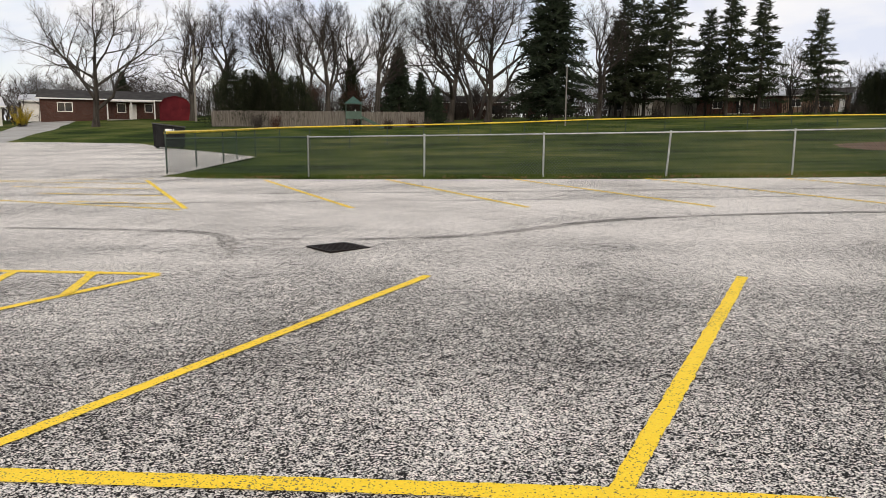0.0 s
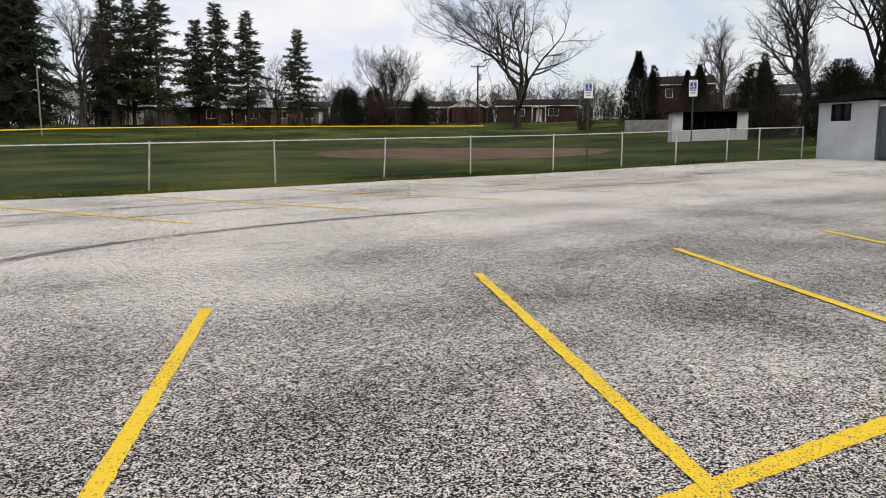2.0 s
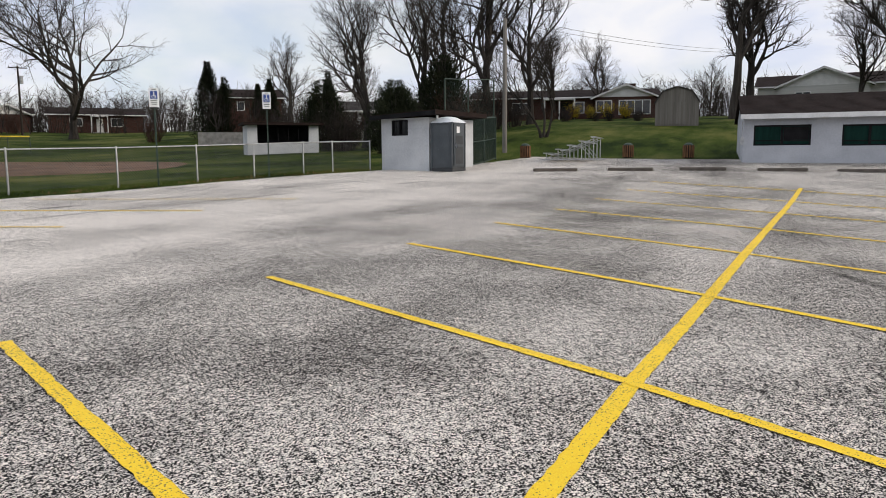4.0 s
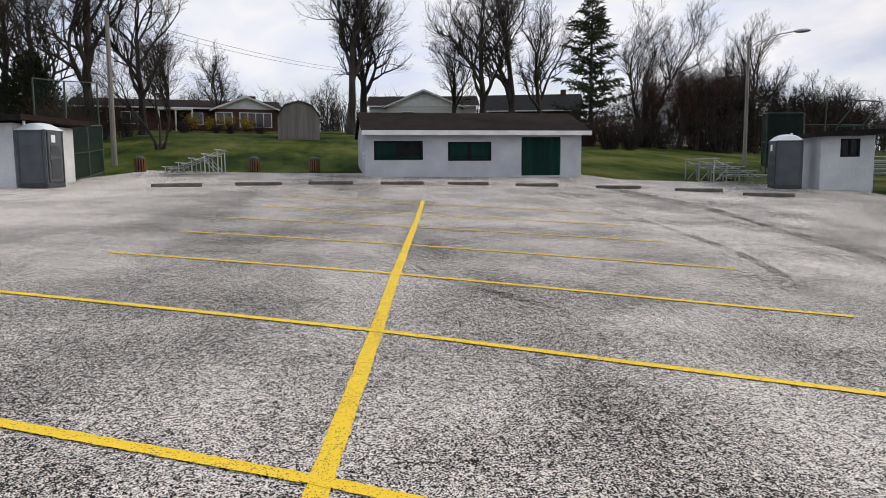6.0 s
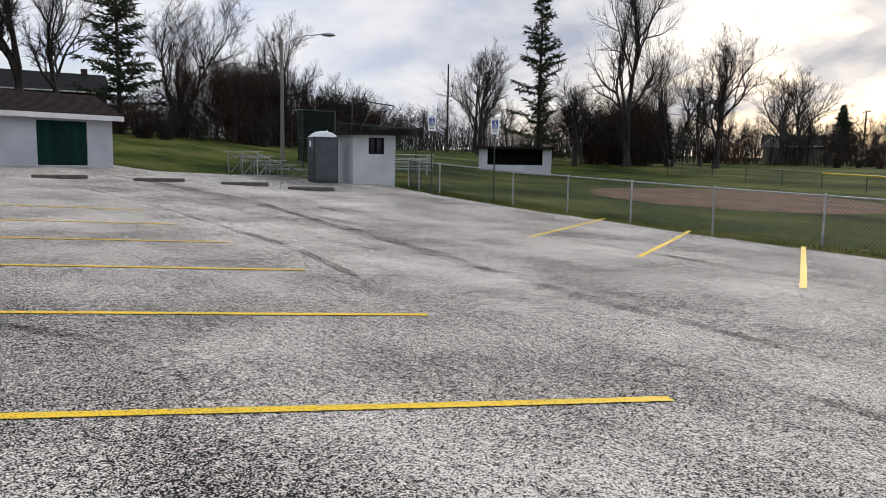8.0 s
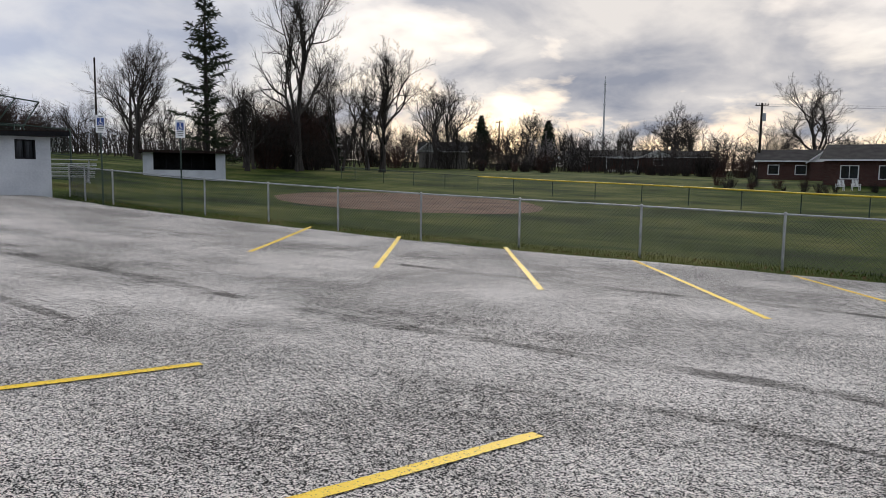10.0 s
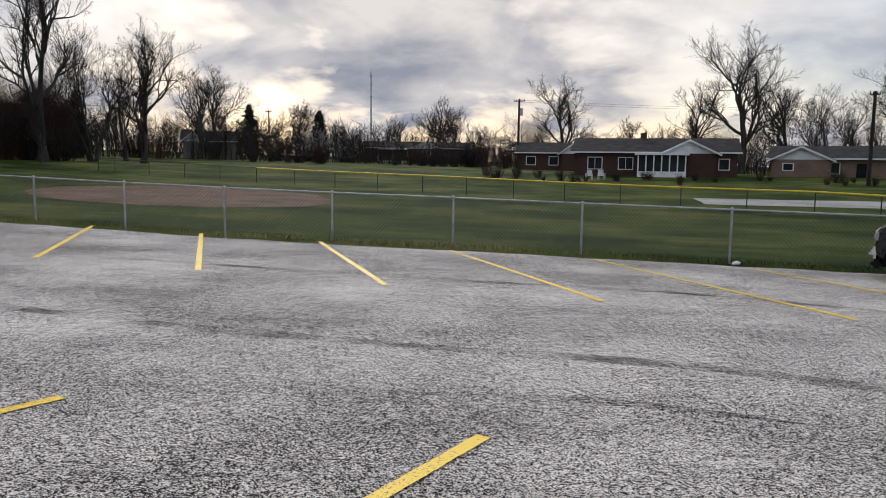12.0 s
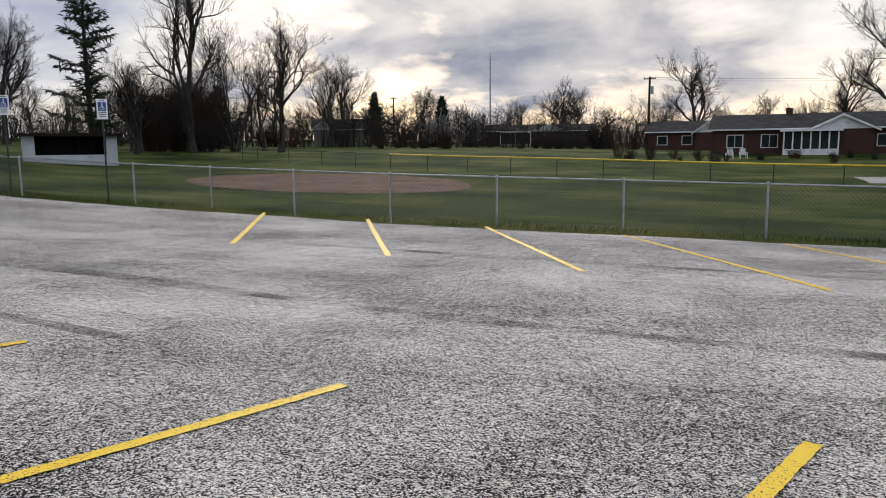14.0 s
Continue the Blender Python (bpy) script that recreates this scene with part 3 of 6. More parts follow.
def tyre_mark(points, width, lift=0.004):
    """A dark rubbed track along a smooth line."""
    fine = []
    for i in range(len(points) - 1):
        p0, p1, p2, p3 = (Vector(points[max(0, min(len(points) - 1, i + k))]) for k in (-1, 0, 1, 2))
        k = max(3, int((p2 - p1).length / 0.25))
        for j in range(k):
            t = j / k
            fine.append(0.5 * (2 * p1 + (p2 - p0) * t + (2 * p0 - 5 * p1 + 4 * p2 - p3) * t * t + (3 * p1 - p0 - 3 * p2 + p3) * t ** 3))
    verts, faces = [], []
    for i, p in enumerate(fine):
        d = (fine[min(i + 1, len(fine) - 1)] - fine[max(i - 1, 0)]).normalized()
        w = width / 2 * (0.75 + 0.45 * noise.noise((i * 0.13, width * 40, p.y))) * min(1, i / 4, (len(fine) - 1 - i) / 4)
        for side in (-1, 1):
            x, y = p.x - d.y * w * side, p.y + d.x * w * side
            verts.append((x, y, ground_z(x, y) + lift))
    for i in range(len(fine) - 1):
        faces.append((2 * i, 2 * i + 2, 2 * i + 3, 2 * i + 1))
    tagged(mesh_object("tyre_mark", verts, faces, STAIN), "long dark curved tyre mark rubbed into the asphalt", "tyre mark", "tyre marks", "structure")


tyre_mark([(35.5, -8.4), (27.1, -9.04), (20.41, -8.16), (15.53, -7.16), (12.61, -6.4), (9.98, -5.85), (7.56, -5.46), (5.34, -5.16), (3.66, -4.6), (-4, -2.2)], 0.42)
tyre_mark([(14.5, -11.3), (12.11, -10.88), (7.5, -10.15), (3.85, -9.69), (1.13, -8.63), (-6, -6)], 0.34)
tyre_mark([(13.6, 1.0), (12.21, 0.58), (11.08, -0.04), (10.14, -0.47)], 0.28)
tyre_mark([(-9, 11.6), (-7.17, 11.37), (-3.8, 10.6), (-2.87, 9.19), (-2.6, 8.2)], 0.3)
tyre_mark([(-3.2, 9.9), (0.08, 9.88), (2.81, 11.46), (7, 12.0), (12, 11.2)], 0.3)
tyre_mark([(9.2, -4.2), (7.8, -3.9), (6.2, -3.9), (4.4, -3.4)], 0.16)
tyre_mark([(30, -5.5), (22.8, -5.6), (16, -4.9), (12.2, -4.0)], 0.3)
tyre_mark([(-12, 17.4), (0, 16.6), (10, 16.1), (20, 14.7), (28, 12.0)], 0.34)
tyre_mark([(-14, 15.4), (-2, 14.8), (9, 14.5), (19, 13.2), (27, 10.6)], 0.26)

# ---- fences ----


def along(points, step):
    """Points every step metres along a plan polyline."""
    out, carry = [Vector(points[0])], 0.0
    for p, q in zip(points, points[1:]):
        p, q = Vector(p), Vector(q)
        d = (q - p).length
        s = step - carry
        while s <= d:
            out.append(p.lerp(q, s / d))
            s += step
        carry = d - (s - step)
    return out


def chain_link(parent, stations, height, cell, wire, material=None):
    """Woven wire between posts: crossing diagonal strands, each a thin three-sided wire."""
    verts, faces = [], []

    def strand(p, q):
        d = (q - p).normalized()
        side = d.cross(Vector((0, 0, 1))).normalized()
        up = side.cross(d)
        base = len(verts)
        for c in (p, q):
            for a in (0, 2.094, 4.189):
                verts.append(c + (side * math.cos(a) + up * math.sin(a)) * wire)
        for i in range(3):
            j = (i + 1) % 3
            faces.append((base + i, base + j, base + 3 + j, base + 3 + i))
    for p, q in zip(stations, stations[1:]):
        d = math.hypot(q.x - p.x, q.y - p.y)
        pz, qz = ground_z(p.x, p.y) + 0.06, ground_z(q.x, q.y) + 0.06

        def at(s, h):
            u = s / d
            return Vector((p.x + (q.x - p.x) * u, p.y + (q.y - p.y) * u, pz + (qz - pz) * u + h))
        n = int((d + height) / cell)
        for k in range(n + 1):
            s = k * cell - height
            a, b = max(s, 0), min(s + height, d)
            if b > a:
                strand(at(a, a - s), at(b, b - s))
                strand(at(a, height - (a - s)), at(b, height - (b - s)))
    ob = mesh_object("mesh", verts, faces, material or WIRE, parent)
    tagged(ob, "woven wire mesh", kind="stuff")


def fence(name, points, step, height, label, cell=0.095, wire=0.0045, post=0.03, rail=0.022, steel=None, cap=None, cap_range=None, lean=()):
    steel = steel or STEEL
    st = along(points, step) if step else [Vector(p) for p in points]
    if (st[-1] - Vector(points[-1])).length > 0.4:
        st.append(Vector(points[-1]))
    ob = tagged(new(name), label, "fence")
    for i, p in enumerate(st):
        z = ground_z(p.x, p.y)
        tip = (p.x + (0.08 if i in lean else 0), p.y, z + height + 0.02)
        bm = rodded((p.x, p.y, z - 0.1), tip, post)
        bmesh.ops.create_uvsphere(bm, u_segments=8, v_segments=5, radius=post * 1.25, matrix=Matrix.Translation(tip))
        part("post", bm, steel, ob)
    for i, (p, q) in enumerate(zip(st, st[1:])):
        a, b = (p.x, p.y, ground_z(p.x, p.y) + height), (q.x, q.y, ground_z(q.x, q.y) + height)
        capped = cap and (cap_range is None or cap_range[0] <= i <= cap_range[1])
        part("cap" if capped else "rail", rodded(a, b, 0.055 if capped else rail, sides=10), cap if capped else steel, ob, "yellow plastic safety cap" if capped else "")
    chain_link(ob, [Vector((p.x, p.y, 0)) for p in st], height - 0.03, cell, wire, steel if steel is GREENSTEEL else None)
    return ob


fence("chain_link_fence", [(-10.2, 25.0), (-4.75, 22.9)], 6.0, 1.22, "dark chain-link panel at the corner of the outfield", steel=GREENSTEEL)
fence("chain_link_fence", [(-4.75, 22.9), (-1.0, 22.1), (2.55, 21.3), (6.05, 20.95), (9.55, 20.75), (13.2, 20.65), (16.3, 20.1), (19.7, 19.6), (22.7, 19.0), (24.9, 18.2), (27.2, 17.5), (28.3, 16.8), (30.0, 15.95)], None, 1.22, "galvanised chain-link fence between car park and ball field", lean=(3, 5))
fence("chain_link_fence", [(29.95, -19.75), (28.3, -18.95), (26.5, -18.5), (22.3, -18.3), (19.5, -17.9), (16.6, -17.2), (13.65, -16.5), (10.85, -16.35), (7.8, -16.1), (4.73, -15.55), (1.45, -14.95), (-1.8, -14.3), (-5, -13.6), (-8.2, -12.95), (-11.4, -12.3), (-14.6, -11.6), (-18, -10.9)], None, 1.2, "galvanised chain-link fence along the second ball field")
NORTH_OUT = [(-10.2, 25), (-10.5, 28.8), (-10.6, 32.5), (-11.29, 37.05), (-11.1, 41.75), (-9.53, 46.77), (-4.63, 52.87), (2.68, 60.03), (11.6, 66.02), (20.64, 66.9), (29.94, 64.97), (38.74, 60.79), (45.52, 55.22)]
SOUTH_OUT = [(-15.2, -11), (-14.8, -24), (-14.4, -34), (-11, -39.5), (-4.8, -41.5), (2, -45), (11, -50), (18, -52.5), (30, -57), (40, -60)]
fence("outfield_fence", NORTH_OUT, 3.6, 1.42, "dark green chain-link outfield fence with a yellow top cap", 0.11, 0.0022, 0.032, steel=GREENSTEEL, cap=CAP)
fence("outfield_fence", SOUTH_OUT, 3.6, 1.15, "dark chain-link outfield fence with a yellow top cap", 0.11, 0.0022, 0.032, steel=GREENSTEEL, cap=CAP, cap_range=(0, 18))

# ---- concession stand and block sheds ----


def concession_stand():
    """Local x runs along the front, y into the building."""
    w, d, h = 11.0, 6.0, 2.32
    a, b = Vector((38.9, 1.05)), Vector((39.3, -9.9))
    turn = math.degrees(math.atan2(b.y - a.y, b.x - a.x))
    s = thing("concession_stand", a.x, a.y, ground_z(39, -4.3), turn, "low grey painted block concession stand with a brown shingle roof", "building")
    holes = [(0.45, 0.85, 2.85, 1.78), (4.1, 0.80, 6.3, 1.74), (7.85, 0.05, 9.9, 1.98)]
    part("wall", wall_pieces(bmesh.new(), 0, w, -0.3, h, 0, 0.2, holes), BLOCK, s)
    part("wall", boxed(0, d - 0.2, -0.3, w, d, h), BLOCK, s)
    for x in (0.0, w - 0.2):
        bm = boxed(x, 0.203, -0.3, x + 0.2, d - 0.203, h)
        part("wall", bm, BLOCK, s)
    for x0, z0, x1, z1 in holes[:2]:
        win = part("window", boxed(x0, 0.10, z0, x1, 0.14, z1), DARKGREEN, s, "dark green boarded serving hatch")
        bm = bmesh.new()
        for p in ((x0, 0.03, z0, x0 + 0.07, 0.10, z1), (x1 - 0.07, 0.03, z0, x1, 0.10, z1), (x0 + 0.07, 0.03, z1 - 0.07, x1 - 0.07, 0.10, z1), (x0 + 0.07, 0.03, z0, x1 - 0.07, 0.10, z0 + 0.06), ((x0 + x1) / 2 - 0.05, 0.04, z0 + 0.06, (x0 + x1) / 2 + 0.05, 0.10, z1 - 0.07), (x0 + 0.07, 0.05, z0 + 0.2, x1 - 0.07, 0.10, z0 + 0.24)):
            box(bm, *p)
        part("frame", bm, BLACK, win)
    part("pane", boxed(1.72, 0.085, 1.1, 2.76, 0.099, 1.69), BLACK, s)
    x0, z0, x1, z1 = holes[2]
    door = part("door", boxed(x0, 0.09, z0, x1, 0.15, z1), DARKGREEN, s, "dark green roll-up door")
    for k in range(9):
        part("slat", boxed(x0 + 0.04, 0.07, z0 + 0.03 + k * 0.213, x1 - 0.04, 0.089, z0 + 0.225 + k * 0.213, bevel=0.006), DARKGREEN, door)
    # low pitched roof, ridge along x
    ov, ridge, t = 0.45, h + 1.05, 0.16
    prof = [(-ov, h - 0.06), (d / 2, ridge), (d + ov, h - 0.06), (d + ov, h - 0.06 - t), (d / 2, ridge - t), (-ov, h - 0.06 - t)]
    bm = bmesh.new()
    l0 = [bm.verts.new((-0.15, y, z)) for y, z in prof]
    l1 = [bm.verts.new((w + 0.35, y, z)) for y, z in prof]
    bm.faces.new(l0); bm.faces.new(l1[::-1])
    for i in range(6):
        bm.faces.new((l0[i], l1[i], l1[(i + 1) % 6], l0[(i + 1) % 6]))
    bmesh.ops.recalc_face_normals(bm, faces=bm.faces)
    roof = part("roof", bm, SHINGLE, s, "brown asphalt shingle roof")
    # shingle courses
    rise = (ridge - h + 0.06) / (d / 2 + ov)
    for k in range(18):
        y = -ov + 0.01 + k * 0.19
        z = h - 0.06 + (y + ov) * rise
        bm = bmesh.new()
        v = [bm.verts.new(c) for c in ((-0.16, y, z + 0.016), (w + 0.36, y, z + 0.016), (w + 0.36, y + 0.22, z + 0.22 * rise + 0.004), (-0.16, y + 0.22, z + 0.22 * rise + 0.004), (-0.16, y, z + 0.001), (w + 0.36, y, z + 0.001))]
        for f in ((0, 1, 2, 3), (4, 5, 1, 0)):
            bm.faces.new([v[i] for i in f])
        part("shingle_course", bm, SHINGLE, roof)
    part("fascia", boxed(-0.16, -ov - 0.04, h - 0.27, w + 0.36, -ov - 0.002, h - 0.05), WHITE, s, "white fascia board")
    for x in (0.0, w - 0.2):
        bm = prism(bmesh.new(), [(0.02, 0), (d - 0.02, 0), (d / 2, 0.94)], 0, 0.2)
        bmesh.ops.transform(bm, matrix=Matrix.Translation((x + 0.2, 0, h + 0.001)) @ Matrix.Rotation(radians(90), 4, "Z"), verts=bm.verts)
        part("gable", bm, BLOCK, s)
    bm = rodded((-0.05, -0.06, 1.0), (-0.05, -0.06, 2.0), 0.02)
    box(bm, -0.12, -0.1, 0.9, 0.02, -0.002, 1.25)
    part("meter_box", bm, STEEL, s)


def block_shed(a, b, depth, window_on_side, label, flip=1):
    """A small flat-roofed block shed: the face with the window runs from a to b, the rest lies to the far side."""
    a, b = Vector(a), Vector(b)
    w = (b - a).length
    turn = math.degrees(math.atan2(b.y - a.y, b.x - a.x))
    h = 2.25
    s = thing("block_shed", a.x, a.y, min(ground_z(a.x, a.y), ground_z(b.x, b.y)) - 0.02, turn, label, "shed")
    x0, x1, z0, z1 = window_on_side
    part("wall", wall_pieces(bmesh.new(), 0, w, -0.2, h, 0, 0.18, [(x0, z0, x1, z1)]), BLOCKWHITE, s)
    part("wall", boxed(0, depth - 0.18, -0.2, w, depth, h), BLOCKWHITE, s)
    for x in (0, w - 0.18):
        part("wall", boxed(x, 0.183, -0.2, x + 0.18, depth - 0.183, h), BLOCKWHITE, s)
    win = part("window", boxed(x0, 0.09, z0, x1, 0.12, z1), GLASS, s)
    bm = bmesh.new()
    for p in ((x0, 0.0, z0, x0 + 0.06, 0.09, z1), (x1 - 0.06, 0.0, z0, x1, 0.09, z1), (x0, 0.003, z1 - 0.06, x1, 0.09, z1), (x0, 0.003, z0, x1, 0.09, z0 + 0.06), ((x0 + x1) / 2 - 0.03, 0.01, z0, (x0 + x1) / 2 + 0.03, 0.09, z1)):
        box(bm, *p)
    part("frame", bm, BLACK, win)
    for k in range(5):
        x = x0 + (x1 - x0) * (k + 0.5) / 5
        part("bar", rodded((x, -0.02, z0), (x, -0.02, z1), 0.012), BLACK, win)
    roof = part("roof", prism(bmesh.new(), [(-0.35, h - 0.02), (w + 0.55, h + 0.10), (w + 0.55, h + 0.28), (-0.35, h + 0.14)], -0.35, depth + 0.35), SHINGLE, s, "flat dark brown roof slab")
    part("edge_board", prism(bmesh.new(), [(-0.37, h - 0.05), (w + 0.57, h + 0.07), (w + 0.57, h + 0.24), (-0.37, h + 0.11)], -0.39, -0.352), BLACK, roof)
    return s


concession_stand()
block_shed((30.75, 15.75), (30.25, 13.3), 3.6, (0.56, 1.42, 1.52, 2.18), "small white block shed with a barred window and flat roof")
block_shed((30.75, -17.2), (30.25, -19.2), 3.3, (0.75, 1.5, 1.4, 2.13), "small white block shed beside the second field")


def portable_toilet(x, y, turn, label):
    s = thing("portable_toilet", x, y, None, turn, label, "portable toilet", "portable toilets")
    w, d, h = 1.05, 1.07, 1.96
    part("skid", boxed(-w / 2, -d / 2, -0.02, w / 2, d / 2, 0.14, bevel=0.02), POTTYDARK, s)
    body = part("body", boxed(-w / 2 + 0.03, -d / 2 + 0.03, 0.14, w / 2 - 0.03, d / 2 - 0.03, h, bevel=0.03), POTTY, s)
    for sx, sy in ((-1, -1), (-1, 1), (1, -1), (1, 1)):
        part("corner_post", boxed(sx * (w / 2 - 0.075), sy * (d / 2 - 0.075), 0.14, sx * w / 2, sy * d / 2, h + 0.02, bevel=0.02), POTTY, s)
    for k, (z0, z1) in enumerate(((0.28, 0.78), (0.86, 1.36), (1.44, 1.9))):
        for sy in (-1, 1):
            part("panel", boxed(-w / 2 + 0.12, sy * (d / 2 - 0.032), z0, w / 2 - 0.12, sy * (d / 2 - 0.012), z1, bevel=0.008), POTTY, s)
        part("panel", boxed(w / 2 - 0.032, -d / 2 + 0.12, z0, w / 2 - 0.012, d / 2 - 0.12, z1, bevel=0.008), POTTY, s)
    door = part("door", boxed(-w / 2 - 0.012, -d / 2 + 0.14, 0.2, -w / 2 + 0.029, d / 2 - 0.14, 1.94, bevel=0.012), POTTY, s)
    for z0, z1 in ((0.3, 1.0), (1.1, 1.45)):
        part("door_panel", boxed(-w / 2 - 0.026, -0.28, z0, -w / 2 - 0.0125, 0.28, z1, bevel=0.006), POTTYDARK, door)
    part("sign", boxed(-w / 2 - 0.022, -0.02, 1.56, -w / 2 - 0.0125, 0.2, 1.82), SIGNWHITE, door)
    part("latch", boxed(-w / 2 - 0.06, 0.26, 0.95, -w / 2 - 0.0125, 0.34, 1.12, bevel=0.01), CHROME, door)
    # domed translucent roof
    bm = bmesh.new()
    n = 8
    grid = [[bm.verts.new((w * 1.04 * (i / n - 0.5), d * 1.04 * (j / n - 0.5), h + 0.02 + 0.26 * (1 - abs(2 * i / n - 1) ** 2.6) ** 0.7 * (1 - abs(2 * j / n - 1) ** 3.4) ** 0.7)) for j in range(n + 1)] for i in range(n + 1)]
    for i in range(n):
        for j in range(n):
            bm.faces.new((grid[i][j], grid[i + 1][j], grid[i + 1][j + 1], grid[i][j + 1]))
    roof = part("roof", bm, POTTYROOF, s, "white domed translucent roof")
    part("vent", rodded((w / 2 - 0.2, d / 2 - 0.2, h), (w / 2 - 0.2, d / 2 - 0.2, h + 0.34), 0.05), POTTYROOF, s)
    part("rim", boxed(-w / 2 - 0.02, -d / 2 - 0.02, h - 0.03, w / 2 + 0.02, d / 2 + 0.02, h + 0.03, bevel=0.015), POTTY, s)


portable_toilet(30.55, 12.55, 78, "grey plastic portable toilet with white roof beside the block shed")
portable_toilet(31.75, -16.3, -104, "grey plastic portable toilet with white roof near the bleachers")

# ---- things on the apron ----


def wheel_stop():
    s = thing("wheel_stop", 0, 0, 0, 0, "stained old concrete wheel stop", "wheel stop", "wheel stops in an arc")
    bm = prism(bmesh.new(), [(-0.075, 0), (0.075, 0), (0.06, 0.12), (0.03, 0.135), (-0.03, 0.135), (-0.06, 0.12)], -0.9, 0.9)
    bmesh.ops.bevel(bm, geom=bm.edges[:], offset=0.008, segments=1, affect="EDGES")
    part("bar", bm, STOPMAT, s)
    for y in (-0.6, 0.6):
        part("pin", rodded((0, y, 0.12), (0, y, 0.145), 0.014), IRON, s)
    return s


STOPS = [(31.6, 8.25, 22), (32.8, 5.4, 5), (33.5, 2.6, 4), (33.7, -0.36, -3), (33.7, -3.15, -27), (33.0, -5.95, -27), (31.8, -9.05, -31), (30.1, -11.65, -46), (27.7, -13.1, -51)]
first = wheel_stop()
for i, (x, y, turn) in enumerate(STOPS):
    m = pose(x, y, ground_z(x, y), 0, 0, turn + (3 if i % 2 else -2))
    if i == 0:
        first.matrix_basis = m
    else:
        copy_thing(first, m)


def bleachers(x, y, turn, rows=5, length=4.6, label=""):
    """Seats climb along local +x; planks run along y."""
    s = thing("bleachers", x, y, None, turn, label, "bleachers", "bleachers")
    for k in range(rows):
        bx, z = 0.58 * k, 0.36 + 0.19 * k
        part("seat_plank", boxed(bx, -length / 2, z - 0.04, bx + 0.25, length / 2, z, bevel=0.01), ALU, s)
        if k:
            part("foot_plank", boxed(bx - 0.33, -length / 2, z - 0.30, bx - 0.08, length / 2, z - 0.26, bevel=0.01), ALU, s)
    top = 0.36 + 0.19 * (rows - 1)
    for f in (-0.42, 0, 0.42):
        yy = f * length
        for k in range(rows):
            bx, z = 0.58 * k + 0.12, 0.36 + 0.19 * k
            part("upright", boxed(bx - 0.025, yy - 0.025, 0, bx + 0.025, yy + 0.025, z - 0.041), STEEL, s)
        part("sill", boxed(-0.1, yy - 0.03, 0.0, 0.58 * rows, yy + 0.03, 0.05), STEEL, s)
        part("brace", rodded((0.12, yy + 0.04, 0.1), (0.58 * (rows - 1) + 0.12, yy + 0.04, top - 0.1), 0.022), STEEL, s)
        part("brace", rodded((0.58 * (rows - 1), yy - 0.04, 0.1), (0.58 * (rows - 2), yy - 0.04, top - 0.35), 0.02), STEEL, s)


bleachers(39.2, 10.3, -88, 5, 3.0, "small aluminium bleachers on the concrete apron")
bleachers(35.6, -17.0, 84, 5, 4.2, "small aluminium bleachers near the lamp pole")
bleachers(37.0, -24.5, 140, 5, 4.6, "small aluminium bleachers behind the block shed")


def slat_bin(x, y, label):
    s = thing("trash_barrel", x, y, None, random.uniform(0, 90), label, "trash can", "slatted trash barrels")
    part("barrel", rodded((0, 0, 0.0), (0, 0, 0.62), 0.24, sides=16), BLACK, s)
    for k in range(14):
        a = 2 * math.pi * k / 14
        bm = boxed(0.262, -0.036, 0.02, 0.285, 0.036, 0.64, bevel=0.004)
        bmesh.ops.rotate(bm, cent=(0, 0, 0), matrix=Matrix.Rotation(a, 3, "Z"), verts=bm.verts)
        part("slat", bm, SLAT, s)
    bm = bmesh.new()
    bmesh.ops.create_uvsphere(bm, u_segments=14, v_segments=8, radius=0.25, matrix=Matrix.Translation((0, 0, 0.62)) @ Matrix.Diagonal((0.95, 0.95, 0.6, 1)))
    part("lid", bm, GREENSTEEL, s)


for x, y in ((41.2, 6.57), (41.28, 3.57), (40.05, 11.8), (34.0, -17.6)):
    slat_bin(x, y, "round trash barrel with orange-brown wooden slats")


def parking_sign(x, y, turn, label):
    s = thing("parking_sign", x, y, None, turn, label, "sign", "accessible parking signs")
    part("post", boxed(-0.025, -0.025, -0.1, 0.025, 0.025, 2.9), GREENSTEEL, s)
    plate = part("plate", boxed(-0.15, -0.04, 2.5, 0.15, -0.027, 3.1, bevel=0.004), SIGNWHITE, s)
    part("panel", boxed(-0.11, -0.046, 2.75, 0.11, -0.0405, 3.01), SIGNBLUE, plate)
    bm = bmesh.new()
    for p in ((-0.01, -0.05, 2.87, 0.02, -0.0465, 2.95), (-0.01, -0.05, 2.84, 0.06, -0.0465, 2.865), (0.045, -0.05, 2.78, 0.065, -0.0465, 2.84)):
        box(bm, *p)
    geo = bmesh.ops.create_cone(bm, cap_ends=True, segments=12, radius1=0.018, radius2=0.018, depth=0.004)
    bmesh.ops.transform(bm, matrix=Matrix.Translation((0.0, -0.049, 2.975)) @ Matrix.Rotation(radians(90), 4, "X"), verts=geo["verts"])
    for k in range(9):
        a = radians(100 + k * 27)
        box(bm, -0.012 + 0.05 * math.cos(a) - 0.009, -0.05, 2.825 + 0.05 * math.sin(a) - 0.009, -0.012 + 0.05 * math.cos(a) + 0.009, -0.0465, 2.825 + 0.05 * math.sin(a) + 0.009)
    part("symbol", bm, SIGNWHITE, plate)
    for k, z in enumerate((2.7, 2.64, 2.58, 3.05)):
        part("text_bar", boxed(-0.10 + 0.01 * k, -0.046, z, 0.10 - 0.008 * k, -0.0405, z + 0.022), GREENSTEEL, plate)


